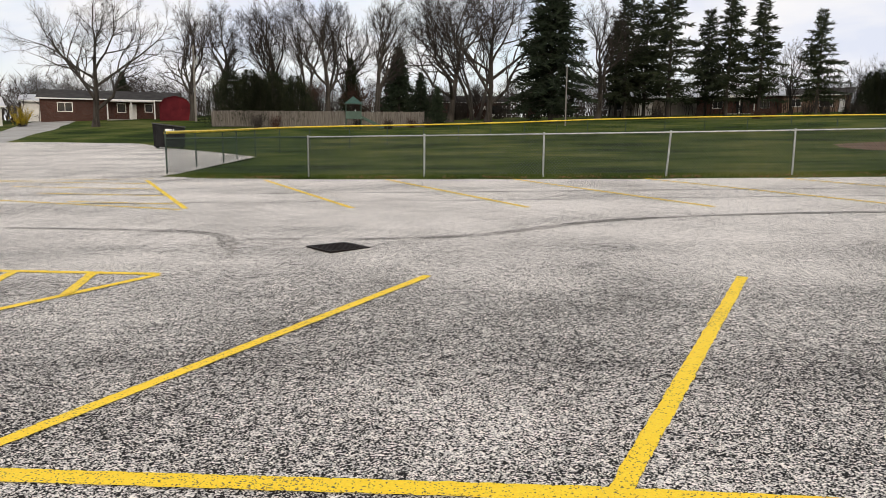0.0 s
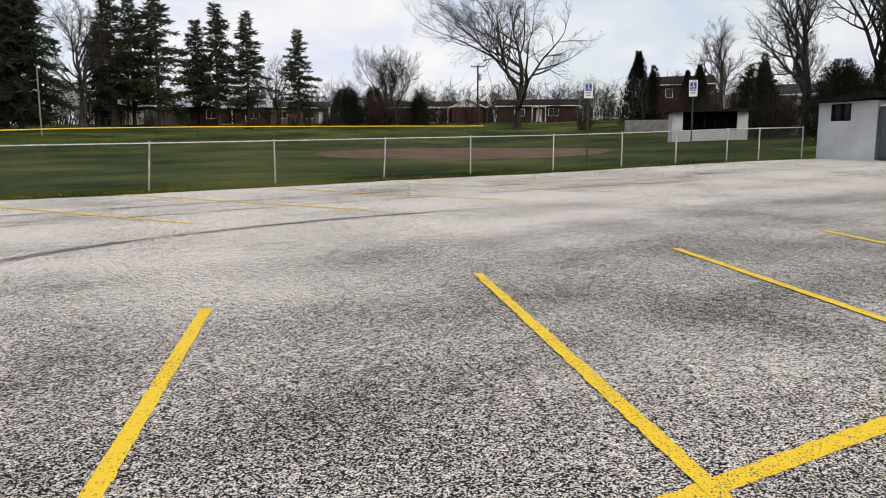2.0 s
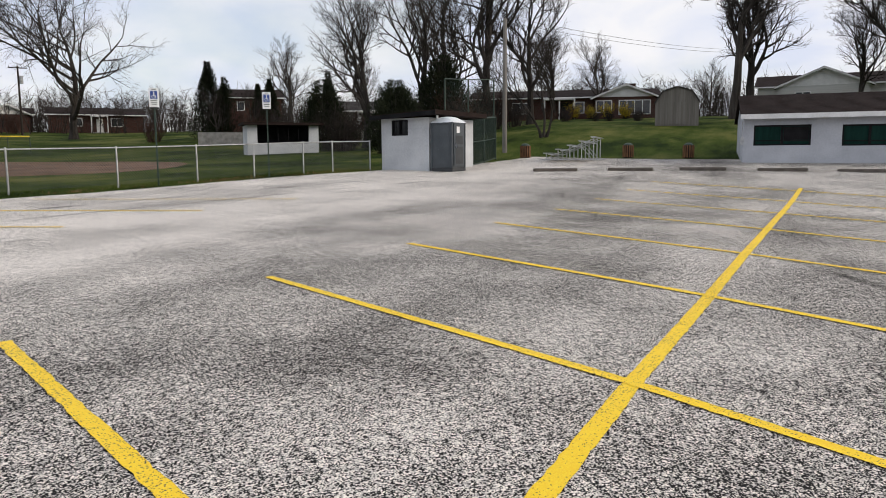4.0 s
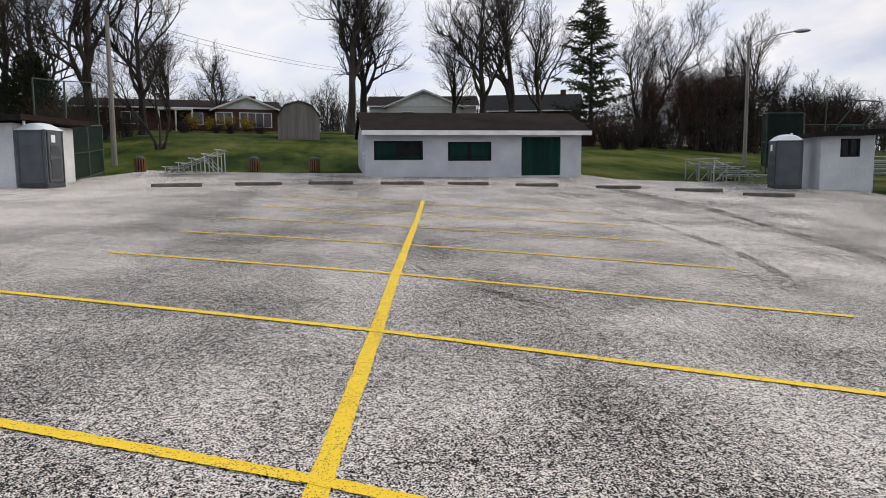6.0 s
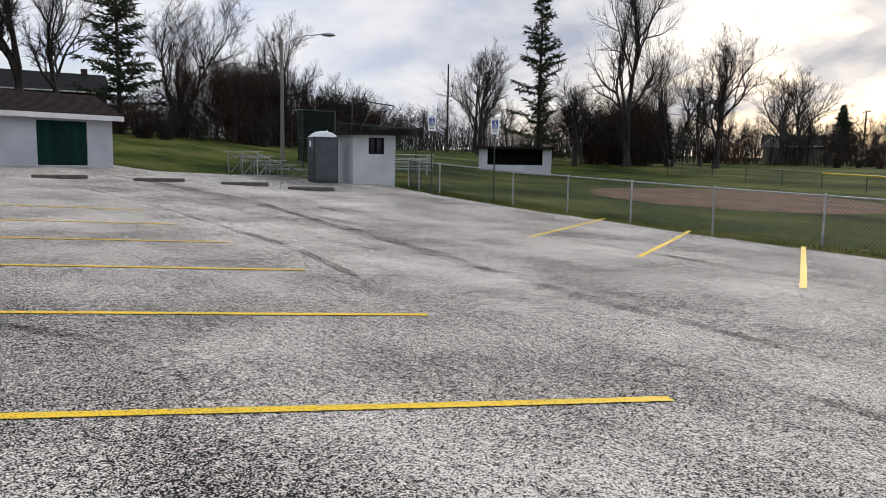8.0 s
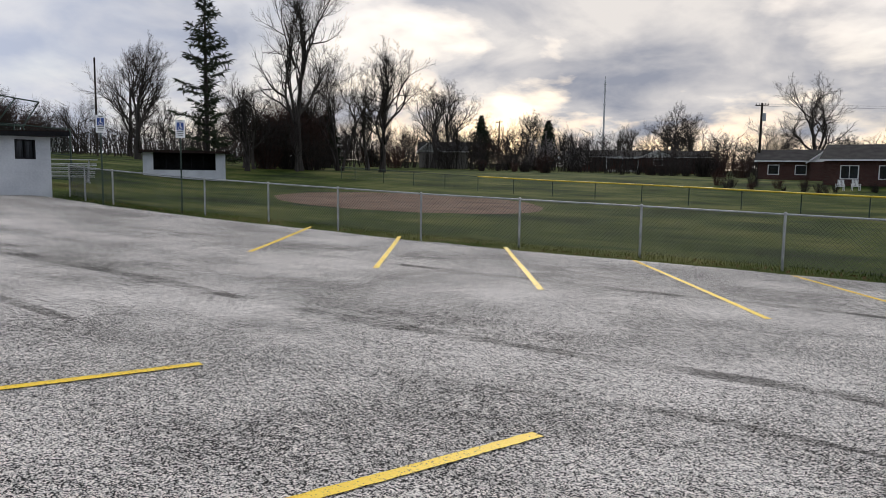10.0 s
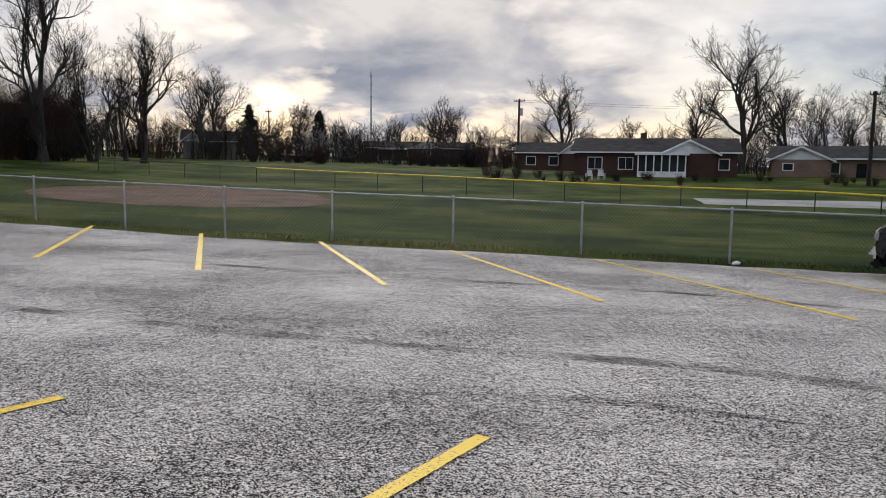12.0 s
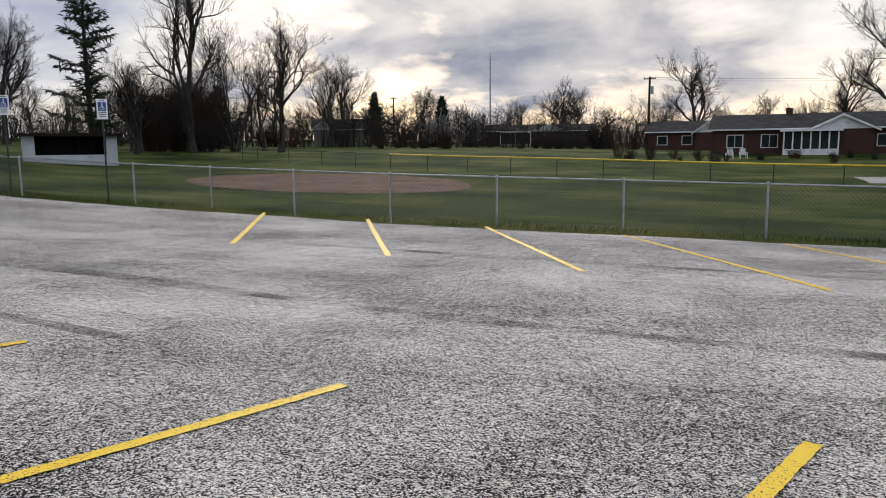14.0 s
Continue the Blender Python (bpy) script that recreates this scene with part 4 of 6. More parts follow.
parking_sign(20.7, 18.9, -50, "white and blue accessible parking sign on a green post")
parking_sign(24.7, 17.4, -55, "white and blue accessible parking sign on a green post")
parking_sign(26.3, -17.85, -135, "white and blue accessible parking sign on a green post")
parking_sign(23.0, -18.0, -140, "white and blue accessible parking sign on a green post")


def storm_drain(x, y, turn):
    s = thing("storm_drain", x, y, ground_z(x, y), turn, "square rusty iron storm drain grate set in the asphalt", "drain grate")
    # thin black plate; its colour stands in for the shaded hollow below the bars
    part("pit", boxed(-0.36, -0.36, 0.004, 0.36, 0.36, 0.008), BLACK, s)
    bm = bmesh.new()
    for p in ((-0.42, -0.42, 0.0, 0.42, -0.36, 0.02), (-0.42, 0.36, 0.0, 0.42, 0.42, 0.02), (-0.42, -0.36, 0.0, -0.36, 0.36, 0.02), (0.36, -0.36, 0.0, 0.42, 0.36, 0.02)):
        box(bm, *p)
    part("frame", bm, IRON, s)
    for k in range(9):
        x0 = -0.33 + k * 0.0775
        part("bar", boxed(x0, -0.36, 0.010, x0 + 0.032, 0.36, 0.022), IRON, s)
    s.scale = (0.72, 0.72, 1)


storm_drain(-1.40, 9.07, 42)

# ---- poles, wires, lamp ----


def lamp_pole(x, y, height):
    s = thing("street_lamp", x, y, None, 0, "tall wooden pole with a curved lamp arm", "street lamp")
    part("pole", rodded((0, 0, -0.3), (0, 0, height), 0.13, 0.09, 10), POLEWOOD, s)
    bm = bmesh.new()
    pts = [(0, 0, height - 0.5), (-0.25, -0.4, height - 0.1), (-0.8, -1.2, height + 0.25), (-1.4, -2.1, height + 0.38)]
    for p, q in zip(pts, pts[1:]):
        rod(bm, p, q, 0.035)
    part("arm", bm, STEEL, s)
    bm = bmesh.new()
    bmesh.ops.create_uvsphere(bm, u_segments=12, v_segments=8, radius=0.5, matrix=Matrix.Translation((-1.65, -2.45, height + 0.38)) @ Matrix.Rotation(radians(56), 4, "Z") @ Matrix.Diagonal((0.95, 0.36, 0.24, 1)))
    part("lamp_head", bm, STEEL, s)


def utility_pole(x, y, height, turn, material, label, arms=1, drum=False, thick=0.15, reach=1.1):
    s = thing("utility_pole", x, y, None, turn, label, "utility pole")
    part("pole", rodded((0, 0, -0.3), (0, 0, height), thick, thick * 0.7, 10), material, s)
    for k in range(arms):
        z = height - 0.35 - 1.0 * k
        arm = part("crossarm", boxed(-reach, -0.06, z, reach, 0.06, z + 0.12), material, s)
        for u in (-0.9, -0.45, 0.45, 0.9):
            part("insulator", rodded((u * reach, 0, z + 0.12), (u * reach, 0, z + 0.32), 0.05, 0.03), BLACK, arm)
    if drum:
        part("transformer", rodded((0.32, 0, height - 2.3), (0.32, 0, height - 1.3), 0.24, sides=12), STEEL, s)
    return s


def cable(p, q, sag, label):
    bm = bmesh.new()
    p, q = Vector(p), Vector(q)
    pts = [p.lerp(q, u / 14) - Vector((0, 0, sag * 4 * u / 14 * (1 - u / 14))) for u in range(15)]
    for a, b in zip(pts, pts[1:]):
        rod(bm, a, b, 0.012, sides=4)
    tagged(part("overhead_cable", bm, BLACK), label, "cable")


lamp_pole(46.5, -23.0, 7.7)
utility_pole(11.78, 84.73, 6.8, 20, POLEWOOD, "thin grey wooden pole at the edge of the ball field", 0, thick=0.09)
utility_pole(71.42, 88.45, 8.9, -40, DARKPOLE, "dark utility pole with crossarm and transformer", 1, True)
utility_pole(43.2, 13.9, 7.6, 0, POLEWOOD, "weathered wooden utility pole beside the backstop", 0)
utility_pole(1.4, -101.4, 9.7, 165, DARKPOLE, "dark utility pole with crossarm and transformer", 1, True, 0.19, 0.8)
utility_pole(-27.6, -64.5, 8.2, 150, DARKPOLE, "dark leaning utility pole", 1, False, 0.19, 0.4)
utility_pole(-34.37, 93.32, 9.5, 30, POLEWOOD, "pale wooden utility pole behind the ball field", 1, True)
utility_pole(58.5, -108, 12, 150, DARKPOLE, "dark utility pole before the woods", 1)
utility_pole(85, -74, 13, 140, DARKPOLE, "dark utility pole before the woods", 1)
utility_pole(45.5, -131.5, 9.0, 140, DARKPOLE, "dark utility pole near the far houses", 1)
for dz in (0.2, 0.5):
    cable((1.4, -101.4, ground_z(1.4, -101.4) + 9.1 + dz), (-95, -108, 14 + dz), 2.0, "black overhead power cable")
    cable((-32.6, 94, ground_z(-32.6, 94) + 9 + dz), (45, 120, 12 + dz), 2.0, "black overhead power cable")
    cable((43.2, 13.9, ground_z(43.2, 13.9) + 7.2 + dz), (120, -8, 17 + dz), 1.2, "black overhead power cable")


def radio_mast(x, y, height):
    s = thing("radio_mast", x, y, None, 0, "tall slim grey steel mast far away", "mast")
    part("shaft", rodded((0, 0, -1), (0, 0, height), 0.42, 0.26, 10), STEEL, s)
    for z in (0.72, 0.86, 0.95):
        part("antenna_ring", rodded((0, 0, height * z), (0, 0, height * z + 0.5), 0.5, sides=10), STEEL, s)
    part("tip", rodded((0, 0, height), (0, 0, height + 1.5), 0.1), STEEL, s)


radio_mast(48.6, -283, 33.5)

# ---- dugouts, backstops, field walls ----


def dugout(ax, ay, bx, by, label):
    w = math.hypot(bx - ax, by - ay)
    s = thing("dugout", ax, ay, min(ground_z(ax, ay), ground_z(bx, by)) - 0.02, math.degrees(math.atan2(by - ay, bx - ax)), label, "dugout", "dugouts")
    h, d = 2.2, 2.4
    part("wall", boxed(0, 0, -0.2, w, 0.2, 0.85), BLOCKWHITE, s)
    for x in (0.0, w - 0.75):
        part("pier", boxed(x, 0, 0.853, x + 0.75, 0.2, h), BLOCKWHITE, s)
    for x in (0.0, w - 0.2):
        part("wall", boxed(x, 0.203, -0.2, x + 0.2, d, h), BLOCKWHITE, s)
    # black back wall: the shade under the roof is put into its colour
    part("wall", boxed(0.203, d - 0.2, -0.2, w - 0.203, d, h), BLACK, s, "back wall coloured black for the shade inside")
    part("roof", boxed(-0.3, -0.5, h + 0.003, w + 0.3, d + 0.3, h + 0.2), SHINGLE, s)
    for k in range(1, 5):
        x = 0.75 + (w - 1.5) * k / 5
        part("post", rodded((x, 0.1, 0.853), (x, 0.1, h), 0.025), BLACK, s)
    part("bench", boxed(0.3, d - 0.7, 0.4, w - 0.3, d - 0.35, 0.46), WOOD, s)


dugout(47.13, 34.93, 50.83, 31.06, "white block dugout with a dark flat roof, open front")
dugout(48.4, -43.3, 43.9, -47.6, "white block dugout with a dark flat roof, open front")


def backstop(points, height, label, screen):
    s = tagged(new("backstop"), label, "backstop")
    st = along(points, 2.6)
    for p in st:
        z = ground_z(p.x, p.y)
        part("post", rodded((p.x, p.y, z - 0.2), (p.x, p.y, z + height), 0.045), GREENSTEEL, s)
    for p, q in zip(st, st[1:]):
        for h in (0.05, height / 2, height):
            part("rail", rodded((p.x, p.y, ground_z(p.x, p.y) + h), (q.x, q.y, ground_z(q.x, q.y) + h), 0.025), GREENSTEEL, s)
        if screen:
            a, b = ground_z(p.x, p.y), ground_z(q.x, q.y)
            d = (q - p).normalized()
            o = Vector((-d.y, d.x)) * 0.02
            z0, z1 = screen
            vs = [(p.x + o.x, p.y + o.y, a + z0), (q.x + o.x, q.y + o.y, b + z0), (q.x + o.x, q.y + o.y, b + z1), (p.x + o.x, p.y + o.y, a + z1)]
            vs += [(x - 2 * o.x, y - 2 * o.y, z) for x, y, z in vs]
            mesh_object("windscreen", vs, [(0, 1, 2, 3), (7, 6, 5, 4), (0, 4, 5, 1), (1, 5, 6, 2), (2, 6, 7, 3), (3, 7, 4, 0)], WINDSCREEN, s)
    chain_link(s, [Vector((p.x, p.y, 0)) for p in st], height, 0.13, 0.003, GREENSTEEL)
    return s


backstop([(34.0, 12.75), (38.0, 13.1), (41.6, 13.4)], 2.2, "green chain-link fence with dark windscreen beside the shed", (0.1, 2.15))
backstop([(37.2, 15.3), (40.0, 14.9), (42.6, 14.2)], 4.2, "tall green chain-link backstop behind home plate", None)
backstop([(38.8, -21.8), (41.9, -21.2), (44.3, -22.9)], 3.3, "tall backstop with dark green windscreen behind home plate", (0.3, 3.3))
backstop([(38.4, -27.5), (39.6, -26.6), (41.2, -24.9), (43.5, -23.2)], 2.7, "chain-link backstop behind the second shed", None)
hood = tagged(new("backstop_hood"), "slanted steel pipe frame over the backstop", "pipe frame")
FOOT = ((41.2, -24.9, 1.2), (39.6, -26.6, 1.2))
LOW, HIGH = ((40.9, -25.2, 3.94), (40.2, -26.2, 3.91)), ((40.36, -25.96, 5.33), (39.7, -26.8, 5.19))
for a, b in ((FOOT[0], LOW[0]), (FOOT[1], LOW[1]), (LOW[0], HIGH[0]), (LOW[1], HIGH[1]), (HIGH[0], HIGH[1]), (LOW[0], LOW[1]), (HIGH[0], (41.4, -24.9, 5.6)), ((41.4, -24.9, 5.6), (41.4, -24.7, 1.2))):
    part("pipe", rodded(a, b, 0.035), GREENSTEEL, hood)


def plank_fence(points, height, label, board=0.14, material=None, name="board_fence"):
    s = tagged(new(name), label, "fence")
    material = material or WOOD
    st = along(points, board + 0.008)
    for i, (p, q) in enumerate(zip(st, st[1:])):
        d = (q - p).normalized()
        c = (p + q) / 2
        z = ground_z(c.x, c.y)
        bm = boxed(-board / 2, -0.012, 0, board / 2, 0.012, height + random.uniform(-0.05, 0.04))
        bmesh.ops.transform(bm, matrix=Matrix.Translation((c.x, c.y, z)) @ Matrix.Rotation(math.atan2(d.y, d.x), 4, "Z"), verts=bm.verts)
        part("board", bm, material, s)
    return s


plank_fence([(-28.05, 80.94), (-15.75, 83.95), (-4.42, 85.88)], 1.75, "long weathered grey board fence at the back of the field", 0.16)
wall = tagged(part("garden_wall", boxed(-2.6, -0.1, 0, 2.6, 0.1, 1.2), CONCRETE), "pale low garden wall of concrete panels", "wall")
wall.matrix_basis = pose(59.8, 46.7, ground_z(59.8, 46.7), 0, 0, -54)
wall = tagged(part("garden_wall", boxed(-3.4, -0.1, 0, 3.4, 0.1, 1.2), CONCRETE), "pale low garden wall of concrete panels", "wall")
wall.matrix_basis = pose(65.98, 37.07, ground_z(65.98, 37.07), 0, 0, -64)

# ---- dumpster, play tower, truck ----


def dumpster(x, y, turn):
    s = thing("dumpster", x, y, None, turn, "black steel dumpster with a lid beside the outfield fence", "dumpster")
    bm = prism(bmesh.new(), [(-1.0, 0.12), (1.0, 0.12), (1.05, 1.45), (-1.05, 1.7)], -0.85, 0.85)
    part("body", bm, BLACK, s)
    part("lid", prism(bmesh.new(), [(-1.1, 1.72), (1.1, 1.47), (1.1, 1.53), (-1.1, 1.78)], -0.88, 0.88), POTTYDARK, s)
    for k in range(4):
        part("rib", boxed(-0.9 + k * 0.55, -0.90, 0.15, -0.82 + k * 0.55, -0.851, 1.45), BLACK, s)
    part("label_plate", boxed(-0.25, -0.875, 1.1, 0.35, -0.852, 1.35), SIGNWHITE, s)
    for sx in (-0.8, 0.8):
        part("caster", rodded((sx, -0.6, 0.0), (sx, 0.6, 0.0), 0.1), RUBBER, s).location.z = 0.1


dumpster(-20.62, 50.89, 20)


def play_tower(x, y, turn):
    """A small climbing tower."""
    s = thing("play_tower", x, y, None, turn, "green and grey playground tower with roof and slide", "playground")
    for sx, sy in ((-0.8, -0.8), (0.8, -0.8), (-0.8, 0.8), (0.8, 0.8)):
        part("post", rodded((sx, sy, 0), (sx, sy, 2.7), 0.06), GREENSTEEL, s)
    part("deck", boxed(-0.9, -0.9, 1.1, 0.9, 0.9, 1.2), PLAYGREEN, s)
    bm = bmesh.new()
    bmesh.ops.create_cone(bm, cap_ends=True, segments=4, radius1=1.4, radius2=0.05, depth=0.8, matrix=Matrix.Translation((0, 0, 3.1)) @ Matrix.Rotation(radians(45), 4, "Z"))
    part("roof", bm, PLAYGREEN, s)
    bm = bmesh.new()
    for y0 in (-0.3, 0.27):
        prism(bm, [(0.9, 1.2), (3.0, 0.15), (3.3, 0.15), (3.3, 0.3), (0.9, 1.45)], y0, y0 + 0.03)
    prism(bm, [(0.9, 1.15), (3.0, 0.1), (3.0, 0.15), (0.9, 1.2)], -0.27, 0.27)
    part("slide", bm, PLAYGREEN, s)
    for k in range(5):
        part("rung", rodded((-0.85 - 0.15 * (5 - k) / 5, -0.4, 0.2 * k + 0.2), (-0.85 - 0.15 * (5 - k) / 5, 0.4, 0.2 * k + 0.2), 0.025), STEEL, s)
    part("panel", boxed(-0.85, -0.86, 1.2, 0.85, -0.82, 1.9), PLAYGREEN, s)


play_tower(-11.88, 79.22, 10)


def pickup(x, y, turn):
    """Local +x is the front; the origin lies under the front axle."""
    s = thing("pickup_truck", x, y, None, turn, "dark green-black pickup truck with chrome bumper, parked", "pickup truck")
    body = bmesh.new()
    outline = [(0.56, 0.50), (0.62, 0.80), (0.60, 1.0), (0.50, 1.08), (0.30, 1.12), (-0.82, 1.20), (-1.45, 1.78), (-2.9, 1.82), (-3.35, 1.25), (-4.75, 1.22), (-4.80, 0.55), (-3.73, 0.5)]
    outline += [(-3.25 - 0.47 * math.cos(math.pi * i / 12), 0.42 + 0.47 * math.sin(math.pi * i / 12)) for i in range(13)]
    outline += [(-0.47 * math.cos(math.pi * i / 12), 0.42 + 0.47 * math.sin(math.pi * i / 12)) for i in range(13)]
    prism(body, outline, -0.95, 0.95)
    bmesh.ops.bevel(body, geom=[e for e in body.edges if abs(e.verts[0].co.y) > 0.9], offset=0.06, segments=3, affect="EDGES")
    part("body", body, CARPAINT, s)
    for sy in (-1, 1):
        part("side_window", prism(bmesh.new(), [(-0.95, 1.25), (-1.42, 1.70), (-2.75, 1.74), (-3.0, 1.28)], sy * 0.955, sy * 0.965), GLASS, s)
        part("headlight", boxed(0.52, sy * 0.64, 0.82, 0.632, sy * 0.945, 0.96, bevel=0.03), LENS, s)
        part("mirror", boxed(-1.15, sy * 0.97, 1.22, -0.95, sy * 1.18, 1.40, bevel=0.03), BLACK, s)
        part("arch_trim", rodded((-4.6, sy * 0.965, 0.66), (-3.75, sy * 0.965, 0.66), 0.03), CHROME, s)
    part("grille", boxed(0.60, -0.5, 0.72, 0.64, 0.5, 0.98, bevel=0.01), CHROME, s)
    part("bumper", boxed(0.50, -0.95, 0.46, 0.70, 0.95, 0.66, bevel=0.08), CHROME, s, "chrome front bumper")
    part("valance", boxed(0.48, -0.9, 0.28, 0.66, 0.9, 0.455, bevel=0.05), BLACK, s)
    for wx in (0.0, -3.25):
        part("wheel_well", boxed(wx - 0.5, -0.66, 0.3, wx + 0.5, 0.66, 0.93), BLACK, s)
        for sy in (-0.83, 0.83):
            bm = rodded((wx, sy - 0.13, 0.38), (wx, sy + 0.13, 0.38), 0.38, sides=32)
            bmesh.ops.bevel(bm, geom=[e for e in bm.edges if abs(e.verts[0].co.y - e.verts[1].co.y) < 0.01 and len(e.link_faces) == 2], offset=0.03, segments=2, affect="EDGES")
            wheel = part("wheel", bm, RUBBER, s)
            o = sy + (0.135 if sy > 0 else -0.135)
            bm = rodded((wx, o - 0.012, 0.38), (wx, o + 0.012, 0.38), 0.235, sides=28)
            part("rim", bm, POTTYDARK, wheel)
            bm = bmesh.new()
            for k in range(5):
                a = 2 * math.pi * k / 5
                geo = box(bmesh.new(), -0.026, -0.018, 0.03, 0.026, 0.018, 0.225)
                bmesh.ops.transform(geo, matrix=Matrix.Translation((wx, o + (0.02 if sy > 0 else -0.02), 0.38)) @ Matrix.Rotation(a, 4, "Y"), verts=geo.verts)
                part("spoke", geo, CHROME, wheel)
            bm.free()
            part("hub", rodded((wx, o - 0.03, 0.38), (wx, o + 0.03, 0.38), 0.06, sides=12), CHROME, wheel)
    return s


truck = pickup(-1.35, -12.80, -32)
parked = copy_thing(truck, pose(3.9, 136.5, ground_z(3.9, 136.5) + 0.3, 0, 0, 170))
tagged(parked, "dark car parked on the drive of the far brick house")

# ---- houses ----


def house(x, y, turn, w, d, h, roof_h, wall_mat, roof_mat, label, windows=(), doors=(), porch=None, gable=None, side_gable_mat=None, chimney=None, garage=(), sunroom=None, category="house", base=0.0):
    """A ranch house; local x runs along the front, which faces local -y; ridge along x."""
    s = thing("house", x, y, ground_z(x, y) + base, turn, label, category)
    part("wall", boxed(-w / 2, 0, -1.2, w / 2, d, h), wall_mat, s)
    ov, t = 0.5, 0.16
    prof = [(-ov, h - 0.05), (d / 2, h + roof_h), (d + ov, h - 0.05), (d + ov, h - 0.05 + t), (d / 2, h + roof_h + t), (-ov, h - 0.05 + t)]
    bm = bmesh.new()
    l0 = [bm.verts.new((-w / 2 - 0.4, a, b)) for a, b in prof]
    l1 = [bm.verts.new((w / 2 + 0.4, a, b)) for a, b in prof]
    bm.faces.new(l0); bm.faces.new(l1[::-1])
    for i in range(6):
        bm.faces.new((l0[i], l1[i], l1[(i + 1) % 6], l0[(i + 1) % 6]))
    bmesh.ops.recalc_face_normals(bm, faces=bm.faces)
    roof = part("roof", bm, roof_mat, s)
    part("gutter", boxed(-w / 2 - 0.42, -ov - 0.08, h - 0.06, w / 2 + 0.42, -ov - 0.003, h + 0.09), WHITE, s)
    for sx in (-1, 1):
        bm = prism(bmesh.new(), [(0.05, 0), (d - 0.05, 0), (d / 2, roof_h * 0.97)], 0, 0.15)
        bmesh.ops.transform(bm, matrix=Matrix.Translation((sx * w / 2 + (0.15 if sx < 0 else 0), 0, h + 0.002)) @ Matrix.Rotation(radians(90), 4, "Z"), verts=bm.verts)
        part("gable_end", bm, side_gable_mat or wall_mat, s)
    for u, ww, z0, hh in windows:
        win = part("window", boxed(u - ww / 2 - 0.07, -0.06, z0 - 0.07, u + ww / 2 + 0.07, -0.003, z0 + hh + 0.07), WHITE, s)
        k = max(1, round(ww / 0.8))
        for i in range(k):
            a = u - ww / 2 + ww * i / k
            part("pane", boxed(a + 0.03, -0.075, z0 + 0.02, a + ww / k - 0.03, -0.061, z0 + hh - 0.02), GLASS, win)
    for u, mat_d in doors:
        part("door", boxed(u - 0.46, -0.05, 0, u + 0.46, -0.003, 2.05), mat_d, s)
    for u, ww in garage:
        door = part("garage_door", boxed(u - ww / 2, -0.05, 0, u + ww / 2, -0.003, 2.1), WHITE, s)
        for k in range(4):
            part("panel", boxed(u - ww / 2 + 0.1, -0.07, 0.08 + k * 0.5, u + ww / 2 - 0.1, -0.051, 0.5 + k * 0.5), WHITE, door)
    if porch:
        u0, u1, depth = porch
        part("porch_roof", boxed(u0, -depth, h - 0.25, u1, -0.1, h - 0.10), WHITE, s)
        k = max(2, round((u1 - u0) / 2.4))
        for i in range(k + 1):
            a = u0 + 0.1 + (u1 - u0 - 0.2) * i / k
            part("porch_post", boxed(a - 0.08, -depth + 0.05, -0.8, a + 0.08, -depth + 0.21, h - 0.253), WHITE, s)
        part("porch_floor", boxed(u0, -depth, -1.0, u1, -0.004, 0.02), CONCRETE, s)
    if gable:
        u0, u1, gh, depth, gm = gable
        c = (u0 + u1) / 2
        part("wing_wall", boxed(u0, -depth, -1.2, u1, -0.08, h - 0.07), wall_mat, s)
        bm = prism(bmesh.new(), [(u0, 0), (u1, 0), (c, gh)], 0, 0.12)
        bmesh.ops.transform(bm, matrix=Matrix.Translation((0, -depth, h - 0.068)), verts=bm.verts)
        part("front_gable", bm, gm, s)
        bm = prism(bmesh.new(), [(u0 - 0.5, -0.28), (c, gh - 0.02), (u1 + 0.5, -0.28), (u1 + 0.5, -0.12), (c, gh + 0.16), (u0 - 0.5, -0.12)], -depth - 0.45, d / 2)
        bmesh.ops.transform(bm, matrix=Matrix.Translation((0, 0, h)), verts=bm.verts)
        part("gable_roof", bm, roof_mat, s)
        for k in (-1, 1):
            bm = bmesh.new()
            e0 = (c, gh - 0.10) if k < 0 else (c, gh - 0.10)
            e1 = (c + k * (c - u0 + 0.5), -0.36)
            prism(bm, [e0, e1, (e1[0], e1[1] + 0.2), (e0[0], e0[1] + 0.22)], -depth - 0.50, -depth - 0.452)
            bmesh.ops.transform(bm, matrix=Matrix.Translation((0, 0, h)), verts=bm.verts)
            part("barge_board", bm, WHITE, s)
        for u, ww, z0, hh in [q for q in windows if u0 < q[0] < u1]:
            win = part("window", boxed(u - ww / 2 - 0.07, -depth - 0.05, z0 - 0.07, u + ww / 2 + 0.07, -depth - 0.003, z0 + hh + 0.07), WHITE, s)
            k = max(1, round(ww / 0.9))
            for i in range(k):
                a = u - ww / 2 + ww * i / k
                part("pane", boxed(a + 0.05, -depth - 0.065, z0 + 0.02, a + ww / k - 0.05, -depth - 0.051, z0 + hh - 0.02), GLASS, win)
    if sunroom:
        u0, u1, depth = sunroom
        part("sunroom_base", boxed(u0, -depth, -1.0, u1, -0.08, 0.75), WHITE, s)
        part("sunroom_roof", prism(bmesh.new(), [(u0 - 0.3, h - 0.28), (u1 + 0.3, h - 0.28), (u1 + 0.3, h - 0.1), (u0 - 0.3, h - 0.1)], -depth - 0.3, -0.09), WHITE, s)
        part("sunroom_glass", boxed(u0 + 0.1, -depth + 0.08, 0.753, u1 - 0.1, -0.2, h - 0.283), GLASS, s)
        k = 6
        for i in range(k + 1):
            a = u0 + (u1 - u0 - 0.14) * i / k
            part("sunroom_post", boxed(a, -depth, 0.753, a + 0.14, -depth + 0.078, h - 0.283), WHITE, s)
